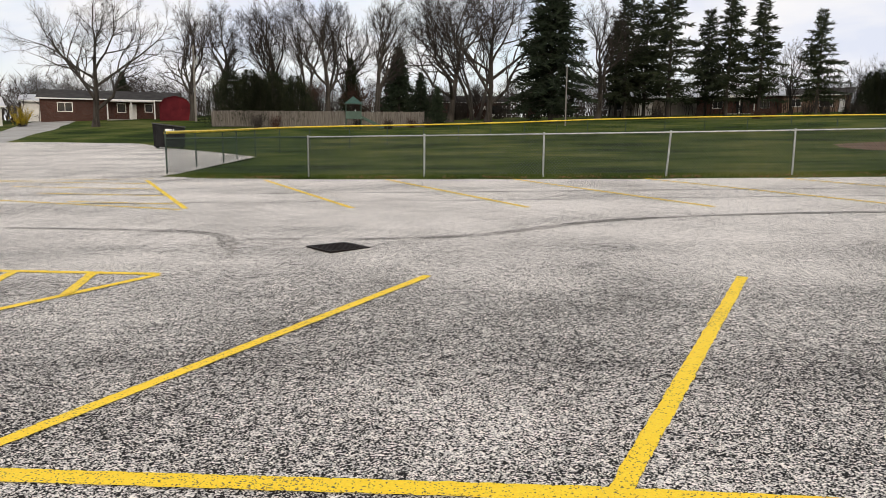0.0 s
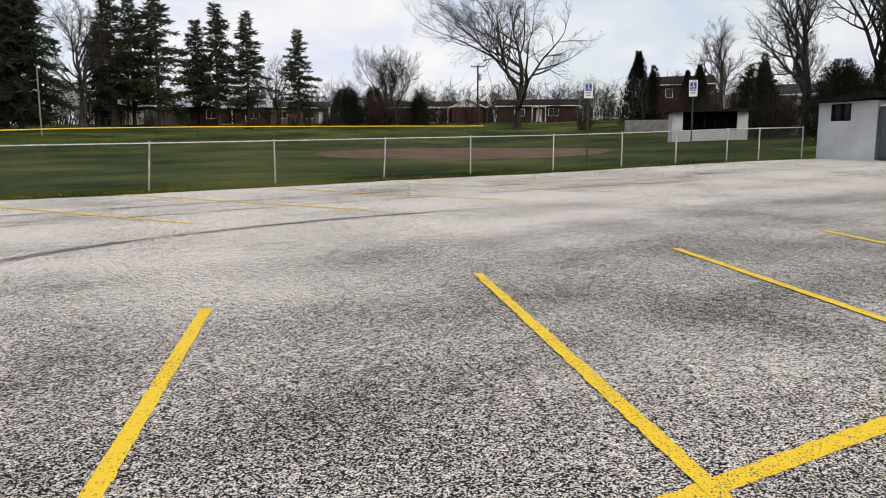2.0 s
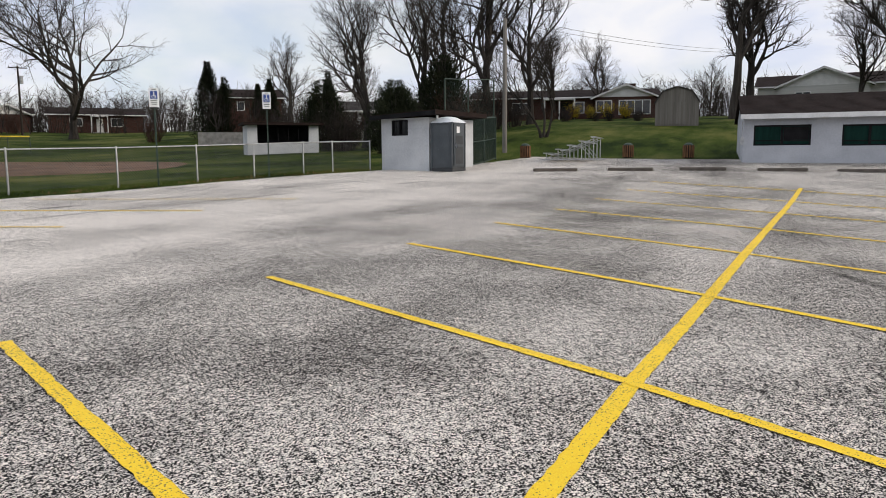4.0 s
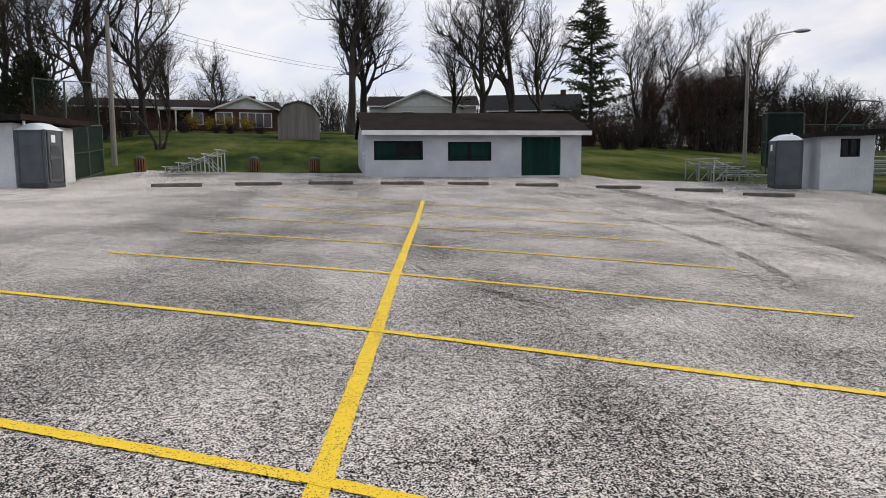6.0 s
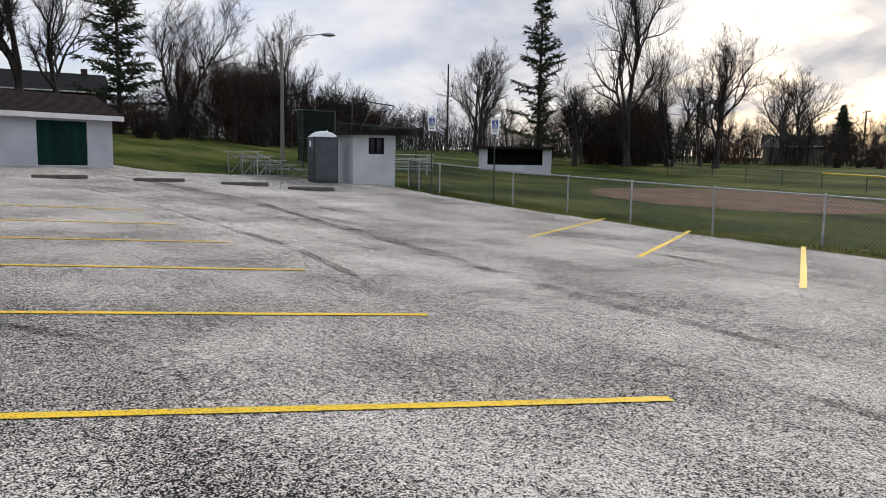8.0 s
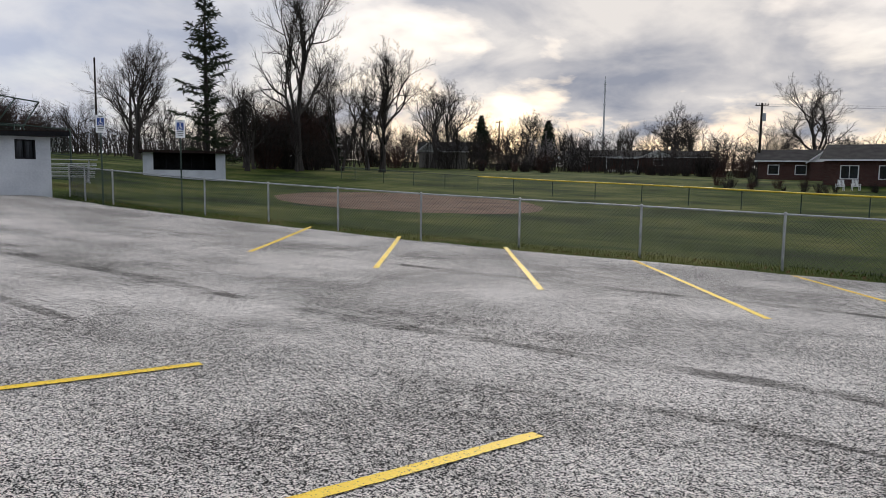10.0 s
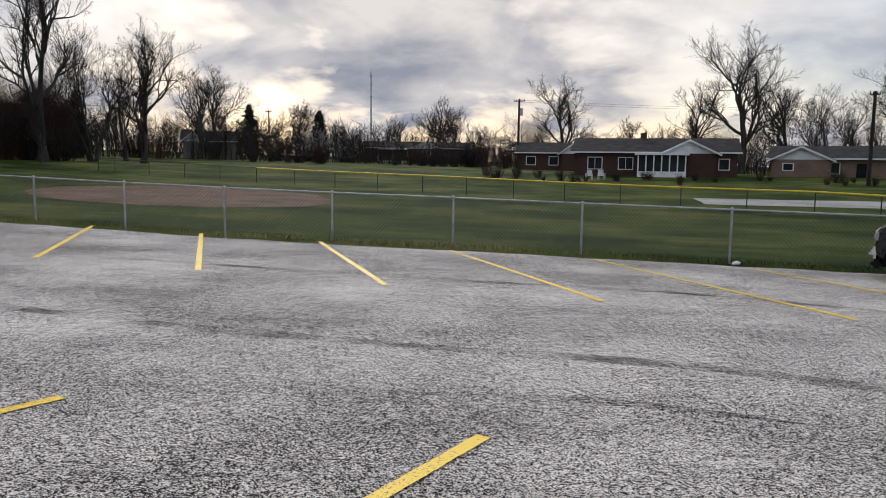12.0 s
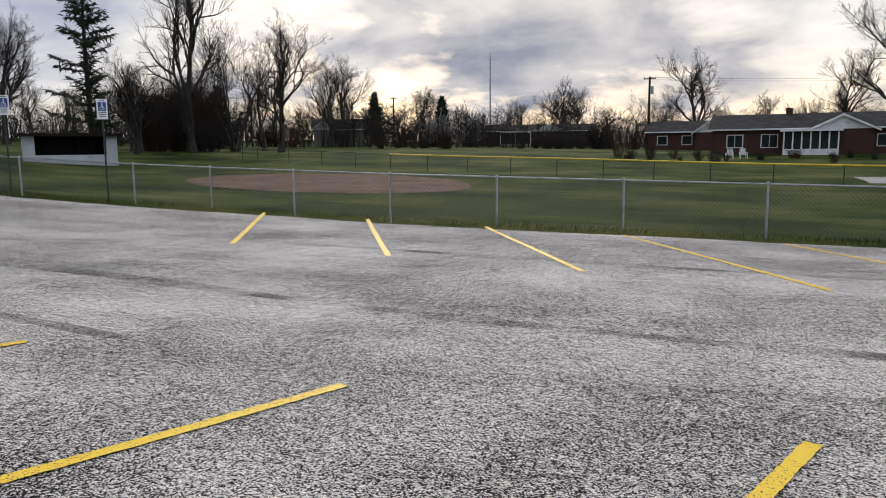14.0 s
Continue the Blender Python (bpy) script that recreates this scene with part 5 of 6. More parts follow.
    if chimney is not None:
        part("chimney", boxed(chimney - 0.35, d / 2 - 0.3, h + roof_h * 0.6, chimney + 0.35, d / 2 + 0.4, h + roof_h + 0.75), wall_mat, s)
    return s


house(-47.24, 97.33, 25, 17, 8.5, 2.6, 1.25, BRICK, GREYROOF, "long red brick ranch house with a white front porch", [(-5.6, 1.7, 1.0, 1.1), (1.2, 1.0, 1.0, 1.1), (4.6, 0.9, 1.1, 1.0)], [(2.6, WHITE)], (-0.6, 5.4, 1.8), None, None, None)
house(-59.81, 85.05, 38, 9, 6, 2.6, 1.2, SIDING, METALROOF, "white garage beside the drive", category="garage")
house(-57.66, 98.5, 28, 4.5, 5, 2.6, 0.9, WHITE, METALROOF, "white carport with open front", category="carport")
house(-0.01, 144.69, -1, 17, 9, 2.7, 1.4, BRICK, GREYROOF, "red brick house with two white garage doors", [(-1.5, 1.8, 0.9, 1.2)], [(1.6, WHITE)], None, garage=((4.0, 2.6), (7.0, 2.8)), base=0.4)
house(29.66, 117.11, -14, 13.5, 9, 2.7, 1.3, GREYSIDING, METALROOF, "tan-sided house with a pale metal roof and garage", [(-4.6, 1.6, 0.9, 1.1)], [(-0.2, BLACK)], None, garage=((-1.2, 2.7),))
house(42.89, 116.27, -20, 12.5, 9, 2.7, 1.5, BRICK, METALROOF, "red brick house with a pale metal roof and dark porch", [(-3, 1.4, 0.9, 1.2), (3.6, 1.6, 0.9, 1.2)], [(0.2, BLACK)], (-2.0, 2.4, 1.4))
house(57.6, 122.19, -26, 10, 8, 2.7, 1.2, TANBRICK, GREYROOF, "tan brick house with white windows behind pines", [(-3, 1.6, 0.9, 1.2), (1.5, 1.8, 0.9, 1.2)], [(3.8, WHITE)])
house(71.08, 114.01, -34, 6, 8, 2.6, 1.4, TANBRICK, GREYROOF, "tan brick house partly behind a dark shrub", [(0.6, 1.6, 1.0, 1.1)])
house(76.32, 103.52, -38, 14, 8, 2.6, 1.1, BRICK, SHINGLE, "low red brick house with a white gable and dark carport", [(-2.4, 1.2, 1.0, 1.1)], [(-1.0, WHITE)], (-3.4, 0.6, 1.6), (1.2, 6.6, 1.35, 1.6, WHITE))
house(85.99, 90.91, -44, 13, 8, 2.6, 1.2, BRICK, SHINGLE, "low red brick house with a dark roof behind the oak", [(-2.8, 1.6, 1.0, 1.1), (2.8, 1.6, 1.0, 1.1)], [(0.4, WHITE)], (-0.8, 1.6, 1.2))
house(95.04, 69.45, -55, 9, 8, 5.0, 1.5, BRICK, SHINGLE, "two-storey red brick house between evergreens", [(-1.5, 1.0, 3.2, 1.2), (1.5, 1.0, 3.2, 1.2), (1.5, 1.0, 0.9, 1.2)], chimney=3.2)
house(85.26, 45.4, -64, 11, 8, 2.7, 1.4, GREYSIDING, GREYROOF, "grey-sided house with a pale patio canopy", [(1.4, 1.6, 0.8, 1.2)], [(-0.6, WHITE)], (-0.5, 4.6, 2.4))
house(87.1, 20.0, -78, 21.5, 8.5, 2.6, 1.15, BRICK, SHINGLE, "long red brick ranch house with a white front gable", [(-8, 1.4, 0.9, 1.2), (-5.0, 1.8, 0.9, 1.2), (1.8, 1.2, 0.9, 1.2), (4.6, 1.7, 0.85, 1.25), (8.0, 3.4, 0.6, 1.5)], [(0.2, BLACK)], (-2.2, 1.4, 1.4), (3.6, 10.4, 1.25, 1.4, WHITE), chimney=8.2, base=-0.25)
house(98.92, -8.15, -96, 14, 9, 3.0, 1.6, SIDING, SHINGLE, "pale-sided house with a wide gable behind the concession stand", [(-2, 1.6, 1.0, 1.2)], gable=(-4.6, 4.8, 1.9, 1.4, WHITE), base=0.5)
house(96.86, -22.58, -103, 12, 9, 3.2, 2.4, BRICK, BLACK, "brick house with a steep dark roof among trees", [(3.2, 1.4, 1.0, 1.2)], chimney=4.0, base=0.5)
house(126, -101, -130, 6, 6, 2.6, 2.0, WHITE, SHINGLE, "small white house far behind the field", [(0.5, 1.2, 0.9, 1.2)])
house(51, -116.5, -160, 8.5, 6, 2.8, 1.7, GREYSIDING, GREYROOF, "grey house with a pale gable among bare trees", [(0, 1.4, 1.0, 1.1)], gable=(-4.2, -0.6, 1.7, 0.9, SIDING))
house(21.1, -141, -174, 26, 9, 2.4, 1.3, BRICK, GREYROOF, "long low ranch house with a white gable and carport", [(4, 1.6, 0.9, 1.1)], [(1.5, WHITE)], (-5.5, 0.5, 1.6), (0.6, 7.0, 1.25, 1.0, WHITE), base=0.4)
house(-2.9, -98.5, 174, 9.0, 7, 2.6, 1.4, BRICK, GREYROOF, "red brick house with white window frames", [(-2.7, 1.2, 1.0, 1.1), (0.4, 1.2, 1.0, 1.1)], gable=(1.4, 4.3, 1.2, 0.8, WHITE), base=-0.3)
house(-11.9, -78.2, 166, 17.0, 8.5, 2.75, 1.55, BRICK, GREYROOF, "red brick ranch house with a white glazed sunroom", [(-6.2, 1.5, 0.95, 1.25), (-2.9, 1.5, 0.95, 1.25), (7.2, 1.0, 1.0, 1.1)], gable=(0.9, 6.4, 1.3, 0.5, WHITE), sunroom=(-1.6, 3.35, 1.9), chimney=-1.2, base=-0.25)
house(-32, -75.2, 153, 16.5, 8.5, 2.5, 1.35, TANBRICK, GREYROOF, "tan brick ranch house with two white gables", [(-6.4, 1.0, 1.3, 0.7), (-2.4, 1.6, 1.0, 1.1), (4.6, 1.0, 1.3, 0.7)], [(0.4, BLACK)], None, (-8.0, -2.4, 1.25, 1.0, WHITE), WHITE, base=-0.65)
house(-51.93, -64.05, 145, 14, 9, 2.5, 1.2, TANBRICK, GREYROOF, "tan brick house beyond the car park", [(-3, 1.4, 1.0, 1.1), (3, 1.4, 1.0, 1.1)], side_gable_mat=WHITE)


def gambrel_shed(x, y, turn, w, d, h, wall_mat, roof_mat, label):
    s = thing("garden_shed", x, y, ground_z(x, y), turn, label, "shed")
    o = [(-w / 2, -0.3), (w / 2, -0.3), (w / 2, h * 0.58), (w * 0.33, h * 0.88), (0, h), (-w * 0.33, h * 0.88), (-w / 2, h * 0.58)]
    part("wall", prism(bmesh.new(), o, 0, d), wall_mat, s)
    r = o[2:]
    bm = prism(bmesh.new(), [(a * 1.06, b + 0.06) for a, b in r] + [(a * 1.0, b + 0.005) for a, b in r[::-1]], -0.15, d + 0.15)
    part("roof", bm, roof_mat, s)
    part("door", boxed(-0.75, -0.05, 0.05, 0.75, -0.003, h * 0.6), wall_mat, s)
    return s


gambrel_shed(-37.78, 95.27, 20, 3.9, 4, 3.1, REDPAINT, REDPAINT, "dark red gambrel garden shed on the lawn")
gambrel_shed(63.05, 5.66, -86, 3.3, 4, 3.0, GREYSIDING, GREYROOF, "grey wooden gambrel shed on the hill")


def garden_chair(x, y, turn):
    s = thing("garden_chair", x, y, ground_z(x, y), turn, "white garden armchair on the lawn before the house", "chair", "white garden chairs")
    part("seat", boxed(-0.28, -0.26, 0.34, 0.28, 0.26, 0.40, bevel=0.01), WHITE, s)
    for k in range(5):
        part("back_slat", boxed(-0.26 + k * 0.11, 0.24, 0.40, -0.18 + k * 0.11, 0.28, 0.98, bevel=0.006), WHITE, s)
    for sx in (-0.32, 0.28):
        part("arm", boxed(sx, -0.3, 0.56, sx + 0.08, 0.28, 0.60, bevel=0.006), WHITE, s)
        for sy in (-0.26, 0.22):
            part("leg", boxed(sx + 0.01, sy, 0, sx + 0.06, sy + 0.05, 0.56), WHITE, s)


garden_chair(-4.0, -71.5, 160)
garden_chair(-5.3, -71.9, 185)


def scrap(x, y, turn):
    """Crumpled paper at the foot of the fence."""
    s = bmesh.new()
    bmesh.ops.create_icosphere(s, subdivisions=2, radius=0.12)
    for v in s.verts:
        v.co *= 0.75 + 0.5 * noise.noise(v.co * 9)
        v.co.z = v.co.z * 0.5 + 0.05
    ob = part("paper_scrap", s, SIGNWHITE)
    ob.matrix_basis = pose(x, y, ground_z(x, y) - 0.03, 0, 0, turn)
    tagged(ob, "crumpled white paper lying at the foot of the fence", "litter")


scrap(1.4, -14.65, 20)

# ---- trees and shrubs ----


class Weave:
    """Collects vertices and faces of many thin branches."""

    def __init__(self):
        self.v, self.f = [], []

    def tube(self, pts, radii, sides):
        base = len(self.v)
        for i, p in enumerate(pts):
            d = (pts[min(i + 1, len(pts) - 1)] - pts[max(i - 1, 0)])
            side = d.cross(Vector((0.31, 0.17, 0.93)) if abs(d.normalized().z) < 0.97 else Vector((1, 0, 0))).normalized()
            up = side.cross(d).normalized()
            for k in range(sides):
                a = 2 * math.pi * k / sides
                self.v.append(p + (side * math.cos(a) + up * math.sin(a)) * radii[i])
        for i in range(len(pts) - 1):
            for k in range(sides):
                j = (k + 1) % sides
                o = base + i * sides
                self.f.append((o + k, o + j, o + sides + j, o + sides + k))

    def spike(self, p, q, r):
        d = q - p
        side = d.cross(Vector((0.4, 0.2, 0.9))).normalized() * r
        up = side.cross(d).normalized() * r
        b = len(self.v)
        self.v += [p + side, p - side * 0.5 + up * 0.87, p - side * 0.5 - up * 0.87, q]
        self.f += [(b, b + 1, b + 3), (b + 1, b + 2, b + 3), (b + 2, b, b + 3)]

    def leaf(self, p, d, size, width, rng):
        side = d.cross(Vector((rng.uniform(-1, 1), rng.uniform(-1, 1), rng.uniform(-1, 1)))).normalized() * width
        b = len(self.v)
        self.v += [p - side, p + d * size * 0.5 + Vector((0, 0, 0.08 * size)), p + side, p + d * size]
        self.f += [(b, b + 1, b + 3), (b + 1, b + 2, b + 3)]

    def mesh(self, name, material, parent, label=""):
        ob = mesh_object(name, self.v, self.f, material, parent)
        if label:
            ob["label"] = label
        return ob


def bare_tree(name, height, seed, spread=0.5, fork=0.25, limbs=7, twig_material=None, fine=3, label="", upright=0.35, stems=1):
    rng = random.Random(seed)
    wood, crown = Weave(), Weave()

    def turn_from(d, angle):
        perp = d.cross(Vector((rng.uniform(-1, 1), rng.uniform(-1, 1), rng.uniform(-1, 1)))).normalized()
        return (d * math.cos(angle) + perp * math.sin(angle)).normalized()

    def grow(p, d, length, r, depth):
        if depth >= 4:
            q = p + d * length + Vector((0, 0, length * 0.12))
            crown.spike(p, q, r)
            if depth == 4:
                for _ in range(fine):
                    u = rng.uniform(0.25, 1.0)
                    grow(p.lerp(q, u), turn_from(d, rng.uniform(0.35, 0.9)), length * rng.uniform(0.45, 0.8), max(r * 0.7, 0.006), 5)
            return
        n = (7, 6, 5, 4)[depth]
        pts, rad, dd = [p.copy()], [r], d.copy()
        for i in range(n):
            wob = 0.10 if depth == 0 else 0.20
            dd = (dd + Vector((rng.gauss(0, wob), rng.gauss(0, wob), rng.gauss(0, wob * 0.6))) + Vector((0, 0, upright * 0.16 * (depth > 0)))).normalized()
            pts.append(pts[-1] + dd * length / n)
            rad.append(max(r * (1 - 0.72 * (i + 1) / n), 0.007))
        if depth == 0:
            rad[0] *= 1.5
        (wood if depth < 3 else crown).tube(pts, rad, (8, 6, 4, 3)[depth])
        kids = (limbs, 6, 5, 5)[depth]
        start = (fork, 0.25, 0.2, 0.15)[depth]
        for k in range(kids):
            u = start + (1 - start) * (k + rng.uniform(0.2, 0.95)) / kids
            u = min(u, 0.98)
            i = min(int(u * n), n - 1)
            q = pts[i].lerp(pts[i + 1], u * n - i)
            here = (pts[i + 1] - pts[i]).normalized()
            ang = rng.uniform(0.5, 1.0) * (spread * 1.6 if depth == 0 else 0.85)
            scale = (0.62 + 0.35 * (spread > 0.5), 0.60, 0.55, 0.5)[depth] * rng.uniform(0.75, 1.15) * (1.15 - 0.45 * u)
            grow(q, turn_from(here, ang), length * scale, max(rad[i] * 0.66, 0.010), depth + 1)
        if depth < 3:
            grow(pts[-1], dd, length * 0.45, rad[-1], depth + 1)
    for k in range(stems):
        d0 = Vector((rng.uniform(-0.06, 0.06), rng.uniform(-0.06, 0.06), 1)).normalized() if stems == 1 else Vector((math.cos(k * 2.1 + seed) * 0.22, math.sin(k * 2.1 + seed) * 0.22, 1)).normalized()
        off = Vector((0, 0, -0.3)) if stems == 1 else Vector((math.cos(k * 2.1 + seed) * 0.25, math.sin(k * 2.1 + seed) * 0.25, -0.3))
        grow(off, d0, height * 0.60, height * (0.023 if stems == 1 else 0.013), 0)
    top = max(p.z for p in crown.v)
    for w in (wood, crown):
        w.v = [p * (height / top) for p in w.v]
    s = new("tree")
    tagged(s, label, "tree")
    wood.mesh("trunk", BARK, s)
    crown.mesh("crown", twig_material or TWIG, s, "bare branches and fine twigs")
    return s


def conifer(height, width, seed, label, material, gap=0.42, droop=0.25, bare=0.08, ragged=0.25, per=7, density=9, name="tree"):
    rng = random.Random(seed)
    wood, crown = Weave(), Weave()
    wood.tube([Vector((0, 0, -0.3)), Vector((0.05, 0, height * 0.5)), Vector((0, 0, height))], [height * 0.016, height * 0.010, 0.02], 8)
    z = height * bare
    per_level = 2
    while z < height * 0.99:
        u = (z - height * bare) / (height * (1 - bare))
        reach = width / 2 * (1 - u) ** 0.8 * (0.55 + 0.45 * min(1, u * 6 + 0.3))
        n = per_level
        spin = rng.uniform(0, 6.28)
        for k in range(n):
            a = spin + 2 * math.pi * (k + rng.uniform(-0.3, 0.3)) / n
            ln = max(0.25, reach * rng.uniform(1 - ragged * 1.6, 1 + ragged * 0.6))
            out = Vector((math.cos(a), math.sin(a), 0))
            p0 = Vector((0, 0, z + rng.uniform(-0.15, 0.15)))
            tipz = -droop * ln + 0.12 * ln * u
            pts = [p0 + out * ln * t + Vector((0, 0, tipz * t * t * 1.3 + 0.1 * ln * t * t * t)) for t in (0, 0.4, 0.75, 1)]
            wood.tube(pts, [0.05 * (1 - u) + 0.014, 0.03 * (1 - u) + 0.012, 0.012, 0.006], 3)
            m = max(6, int(ln * density * 2.2))
            for i in range(m):
                t = 0.12 + 0.88 * (i + rng.random()) / m
                q = pts[0].lerp(pts[-1], t) + Vector((0, 0, tipz * (t * t - t) + 0.02))
                d = (out * rng.uniform(0.2, 1.0) + Vector((rng.uniform(-1, 1), rng.uniform(-1, 1), rng.uniform(-0.75, 0.35)))).normalized()
                crown.leaf(q, d, rng.uniform(0.40, 0.80) * (0.8 + width * 0.04), rng.uniform(0.09, 0.17), rng)
        z += gap * 2 / per * (0.5 + 0.6 * (1 - u)) * rng.uniform(0.3, 1.7) * height / 14
    s = tagged(new(name), label, "tree")
    wood.mesh("trunk", BARK, s)
    crown.mesh("crown", material, s, "dark needle sprays")
    return s


def dense_evergreen(height, width, seed, label, material, taper=0.8, count=5200, name="shrub", category="shrub"):
    rng = random.Random(seed)
    wood, crown = Weave(), Weave()
    wood.tube([Vector((0, 0, -0.2)), Vector((0, 0, height * 0.8))], [0.12, 0.03], 6)
    lobes = [(rng.uniform(-0.22, 0.22) * width, rng.uniform(-0.22, 0.22) * width, rng.uniform(0.75, 1.0)) for _ in range(5)]
    for k in range(count):
        lx, ly, top = lobes[k % 5]
        u = rng.random() ** 0.8
        prof = (1 - u) ** taper * min(1, 0.55 + u * 3)
        a, r = rng.uniform(0, 6.283), rng.uniform(0.35, 1.08) * prof * width * 0.36
        r *= 1 + 0.25 * noise.noise((a * 1.3, u * 5, seed))
        p = Vector((lx * (1 - u) + r * math.cos(a), ly * (1 - u) + r * math.sin(a), u * height * top))
        d = Vector((math.cos(a) * 0.7, math.sin(a) * 0.7, rng.uniform(0.1, 1.2))).normalized()
        crown.leaf(p, d, rng.uniform(0.18, 0.42), rng.uniform(0.06, 0.12), rng)
    for k in range(14):
        a = rng.uniform(0, 6.28)
        wood.spike(Vector((0, 0, height * 0.1 * (k % 6))), Vector((math.cos(a) * width * 0.3, math.sin(a) * width * 0.3, height * (0.3 + 0.04 * k))), 0.03)
    s = tagged(new(name), label, category)
    wood.mesh("stem", BARK, s)
    crown.mesh("foliage", material, s)
    return s


def brush(height, width, seed, material, count=420, label="", name="shrub", blossoms=None):
    rng = random.Random(seed)
    wood, extra = Weave(), Weave()
    for k in range(count // 7):
        a, lean = rng.uniform(0, 6.28), rng.uniform(0.0, 0.65)
        r = rng.uniform(0, width * 0.25)
        p = Vector((r * math.cos(a), r * math.sin(a), -0.1))
        d = Vector((math.cos(a) * lean, math.sin(a) * lean, 1)).normalized()
        ln = height * rng.uniform(0.55, 1.0)
        q = p + d * ln
        wood.spike(p, q, 0.012 + 0.006 * height)
        for j in range(6):
            u = rng.uniform(0.2, 0.98)
            b = p.lerp(q, u)
            e = b + (d + Vector((rng.uniform(-1, 1), rng.uniform(-1, 1), rng.uniform(-0.2, 0.6)))).normalized() * ln * rng.uniform(0.15, 0.4)
            wood.spike(b, e, 0.008 + 0.003 * height)
            for i in range(3):
                c = b.lerp(e, rng.uniform(0.2, 1))
                wood.spike(c, c + Vector((rng.uniform(-1, 1), rng.uniform(-1, 1), rng.uniform(0, 1))).normalized() * ln * rng.uniform(0.06, 0.16), 0.010)
                if blossoms:
                    for _ in range(4):
                        g = b.lerp(e, rng.random())
                        extra.leaf(g, Vector((rng.uniform(-1, 1), rng.uniform(-1, 1), rng.uniform(-1, 1))).normalized(), 0.13, 0.05, rng)
    s = tagged(new(name), label, "shrub")
    wood.mesh("stem", material, s)
    if blossoms:
        extra.mesh("blossom", blossoms, s)
    return s


def plant(kinds, rows, own_height, spread=1.0):
    """Sets copies of the kinds at (x, y, height)."""
    rng = random.Random(len(rows))
    for i, (x, y, h) in enumerate(rows):
        src = kinds[i % len(kinds)]
        k = h / own_height
        m = pose(x, y, ground_z(x, y) - 0.05, 0, 0, rng.uniform(0, 360)) @ Matrix.Diagonal((k * spread, k * spread, k, 1))
        copy_thing(src, m)
    SOURCES.update(kinds)


SOURCES = set()


def put_away(kinds):
    for s in kinds:
        for o in (*s.children_recursive, s):
            bpy.data.objects.remove(o)


OAKS = ((-41.74, 81.94, 17.5), (67.44, 74.97, 23), (64.05, 22.08, 20.5), (60.11, 26.8, 18), (75.71, 1.28, 20.7), (79.69, -0.05, 20.6), (80.4, -12.68, 21.1), (83.69, -16.35, 21.8), (-2.02, 103.94, 23.9), (3.36, 101.86, 22.4))
TALL = ((-35.61, 95.5, 16.6), (-35.17, 106.29, 17.5), (-27.01, 104.53, 18.4), (-24.15, 109.28, 18.5), (-19.04, 102.18, 19.5), (-18.49, 116.49, 18.6), (-10.58, 91.35, 17.4), (1.52, 111.92, 21.9), (18.43, 102.28, 17.5), (47.43, 108.07, 11), (62.78, 100.92, 12.3), (63.65, 101.65, 12.7), (91.99, 60.18, 13.8), (90.11, 47.54, 11), (85.57, 20.85, 11.4))
TALL_EAST = ((51.94, 13.72, 7.7), (88.18, 16.13, 10.2), (84.78, -20.39, 17.5), (88.81, -10.9, 13.3), (75.49, -28.77, 15.2), (76.01, -40.95, 14.5), (91.8, -86.8, 17.4), (75.4, -71.3, 16.6), (49.2, -76.2, 15.2), (43.8, -76.8, 16.2), (48, -81.4, 12.5), (52.8, -62.8, 10.5))
TALL_SOUTH = ((51.1, -70.3, 25.0), (-33.6, -113.1, 23.5), (50.3, -118.2, 16.1), (43.3, -143.5, 12.5), (16, -163, 12.6), (-7.5, -125.4, 16.9), (-29.1, -118.8, 15.4), (-41.6, -116.4, 16.4), (-40.5, -99.4, 12.7), (-55.2, -105.2, 18.5), (15.7, -173.1, 16.1), (50.4, -110.4, 15.0))
SPRUCES = ((11.25, 95.32, 20.5), (-8.94, 101.58, 10.3), (-5.69, 97.75, 6.7), (-3.21, 89.9, 4.8), (72.18, 28.89, 7.4), (52.1, -140.9, 10.5), (39.4, -146.5, 10.0), (-55.24, 117.68, 7.2), (60.6, -93.5, 8.7))
PINES = ((23.34, 107.48, 18.6), (26.89, 110.75, 17.7), (28.08, 102.17, 18.8), (35.86, 110.29, 15.4), (36.56, 103.67, 17.2), (40.51, 102.2, 16.1), (49.56, 104.86, 14.4), (23.31, 113.58, 14.6))
ARBOR = ((69.81, 56.79, 9.3), (69.28, 54.18, 7.1), (73.03, 52.4, 6.0), (72.19, 50.18, 7.0), (70.54, 41.63, 7.3), (46.72, 22.56, 4.9), (-26.73, 83.85, 6.2), (-24.66, 84.49, 6.4), (-22.2, 85.13, 6.1), (-19.74, 85.67, 5.8), (54.19, 96.71, 4.0), (57.95, 96.77, 4.4), (55.94, 103.9, 4.1), (-16.97, 110.62, 9.0))

broad = [bare_tree("tree", 14, 11 + i, 0.72, 0.20, 9, label="large bare spreading tree with many fine twigs", upright=0.25) for i in range(3)]
slim = [bare_tree("tree", 14, 41 + i, 0.46, 0.25, 9, label="tall bare tree with upright limbs", upright=0.55, fine=3) for i in range(3)]
slim.append(bare_tree("tree", 14, 71, 0.34, 0.3, 6, label="tall bare tree with several stems", upright=0.6, stems=3, fine=2))
wild = bare_tree("tree", 14, 91, 0.62, 0.12, 10, REDTWIG, 4, "dense leafless thicket tree with reddish twigs", 0.4, 2)
plant(broad, OAKS[:2] + OAKS[8:], 14)
plant(slim[:3], OAKS[2:8] + ((69.5, 27.5, 18), (67, 18.6, 16), (58.5, 31, 15.5)), 14, 0.95)
plant(slim, TALL + TALL_EAST, 14)
plant(slim, TALL_SOUTH[:1], 14, 0.75)
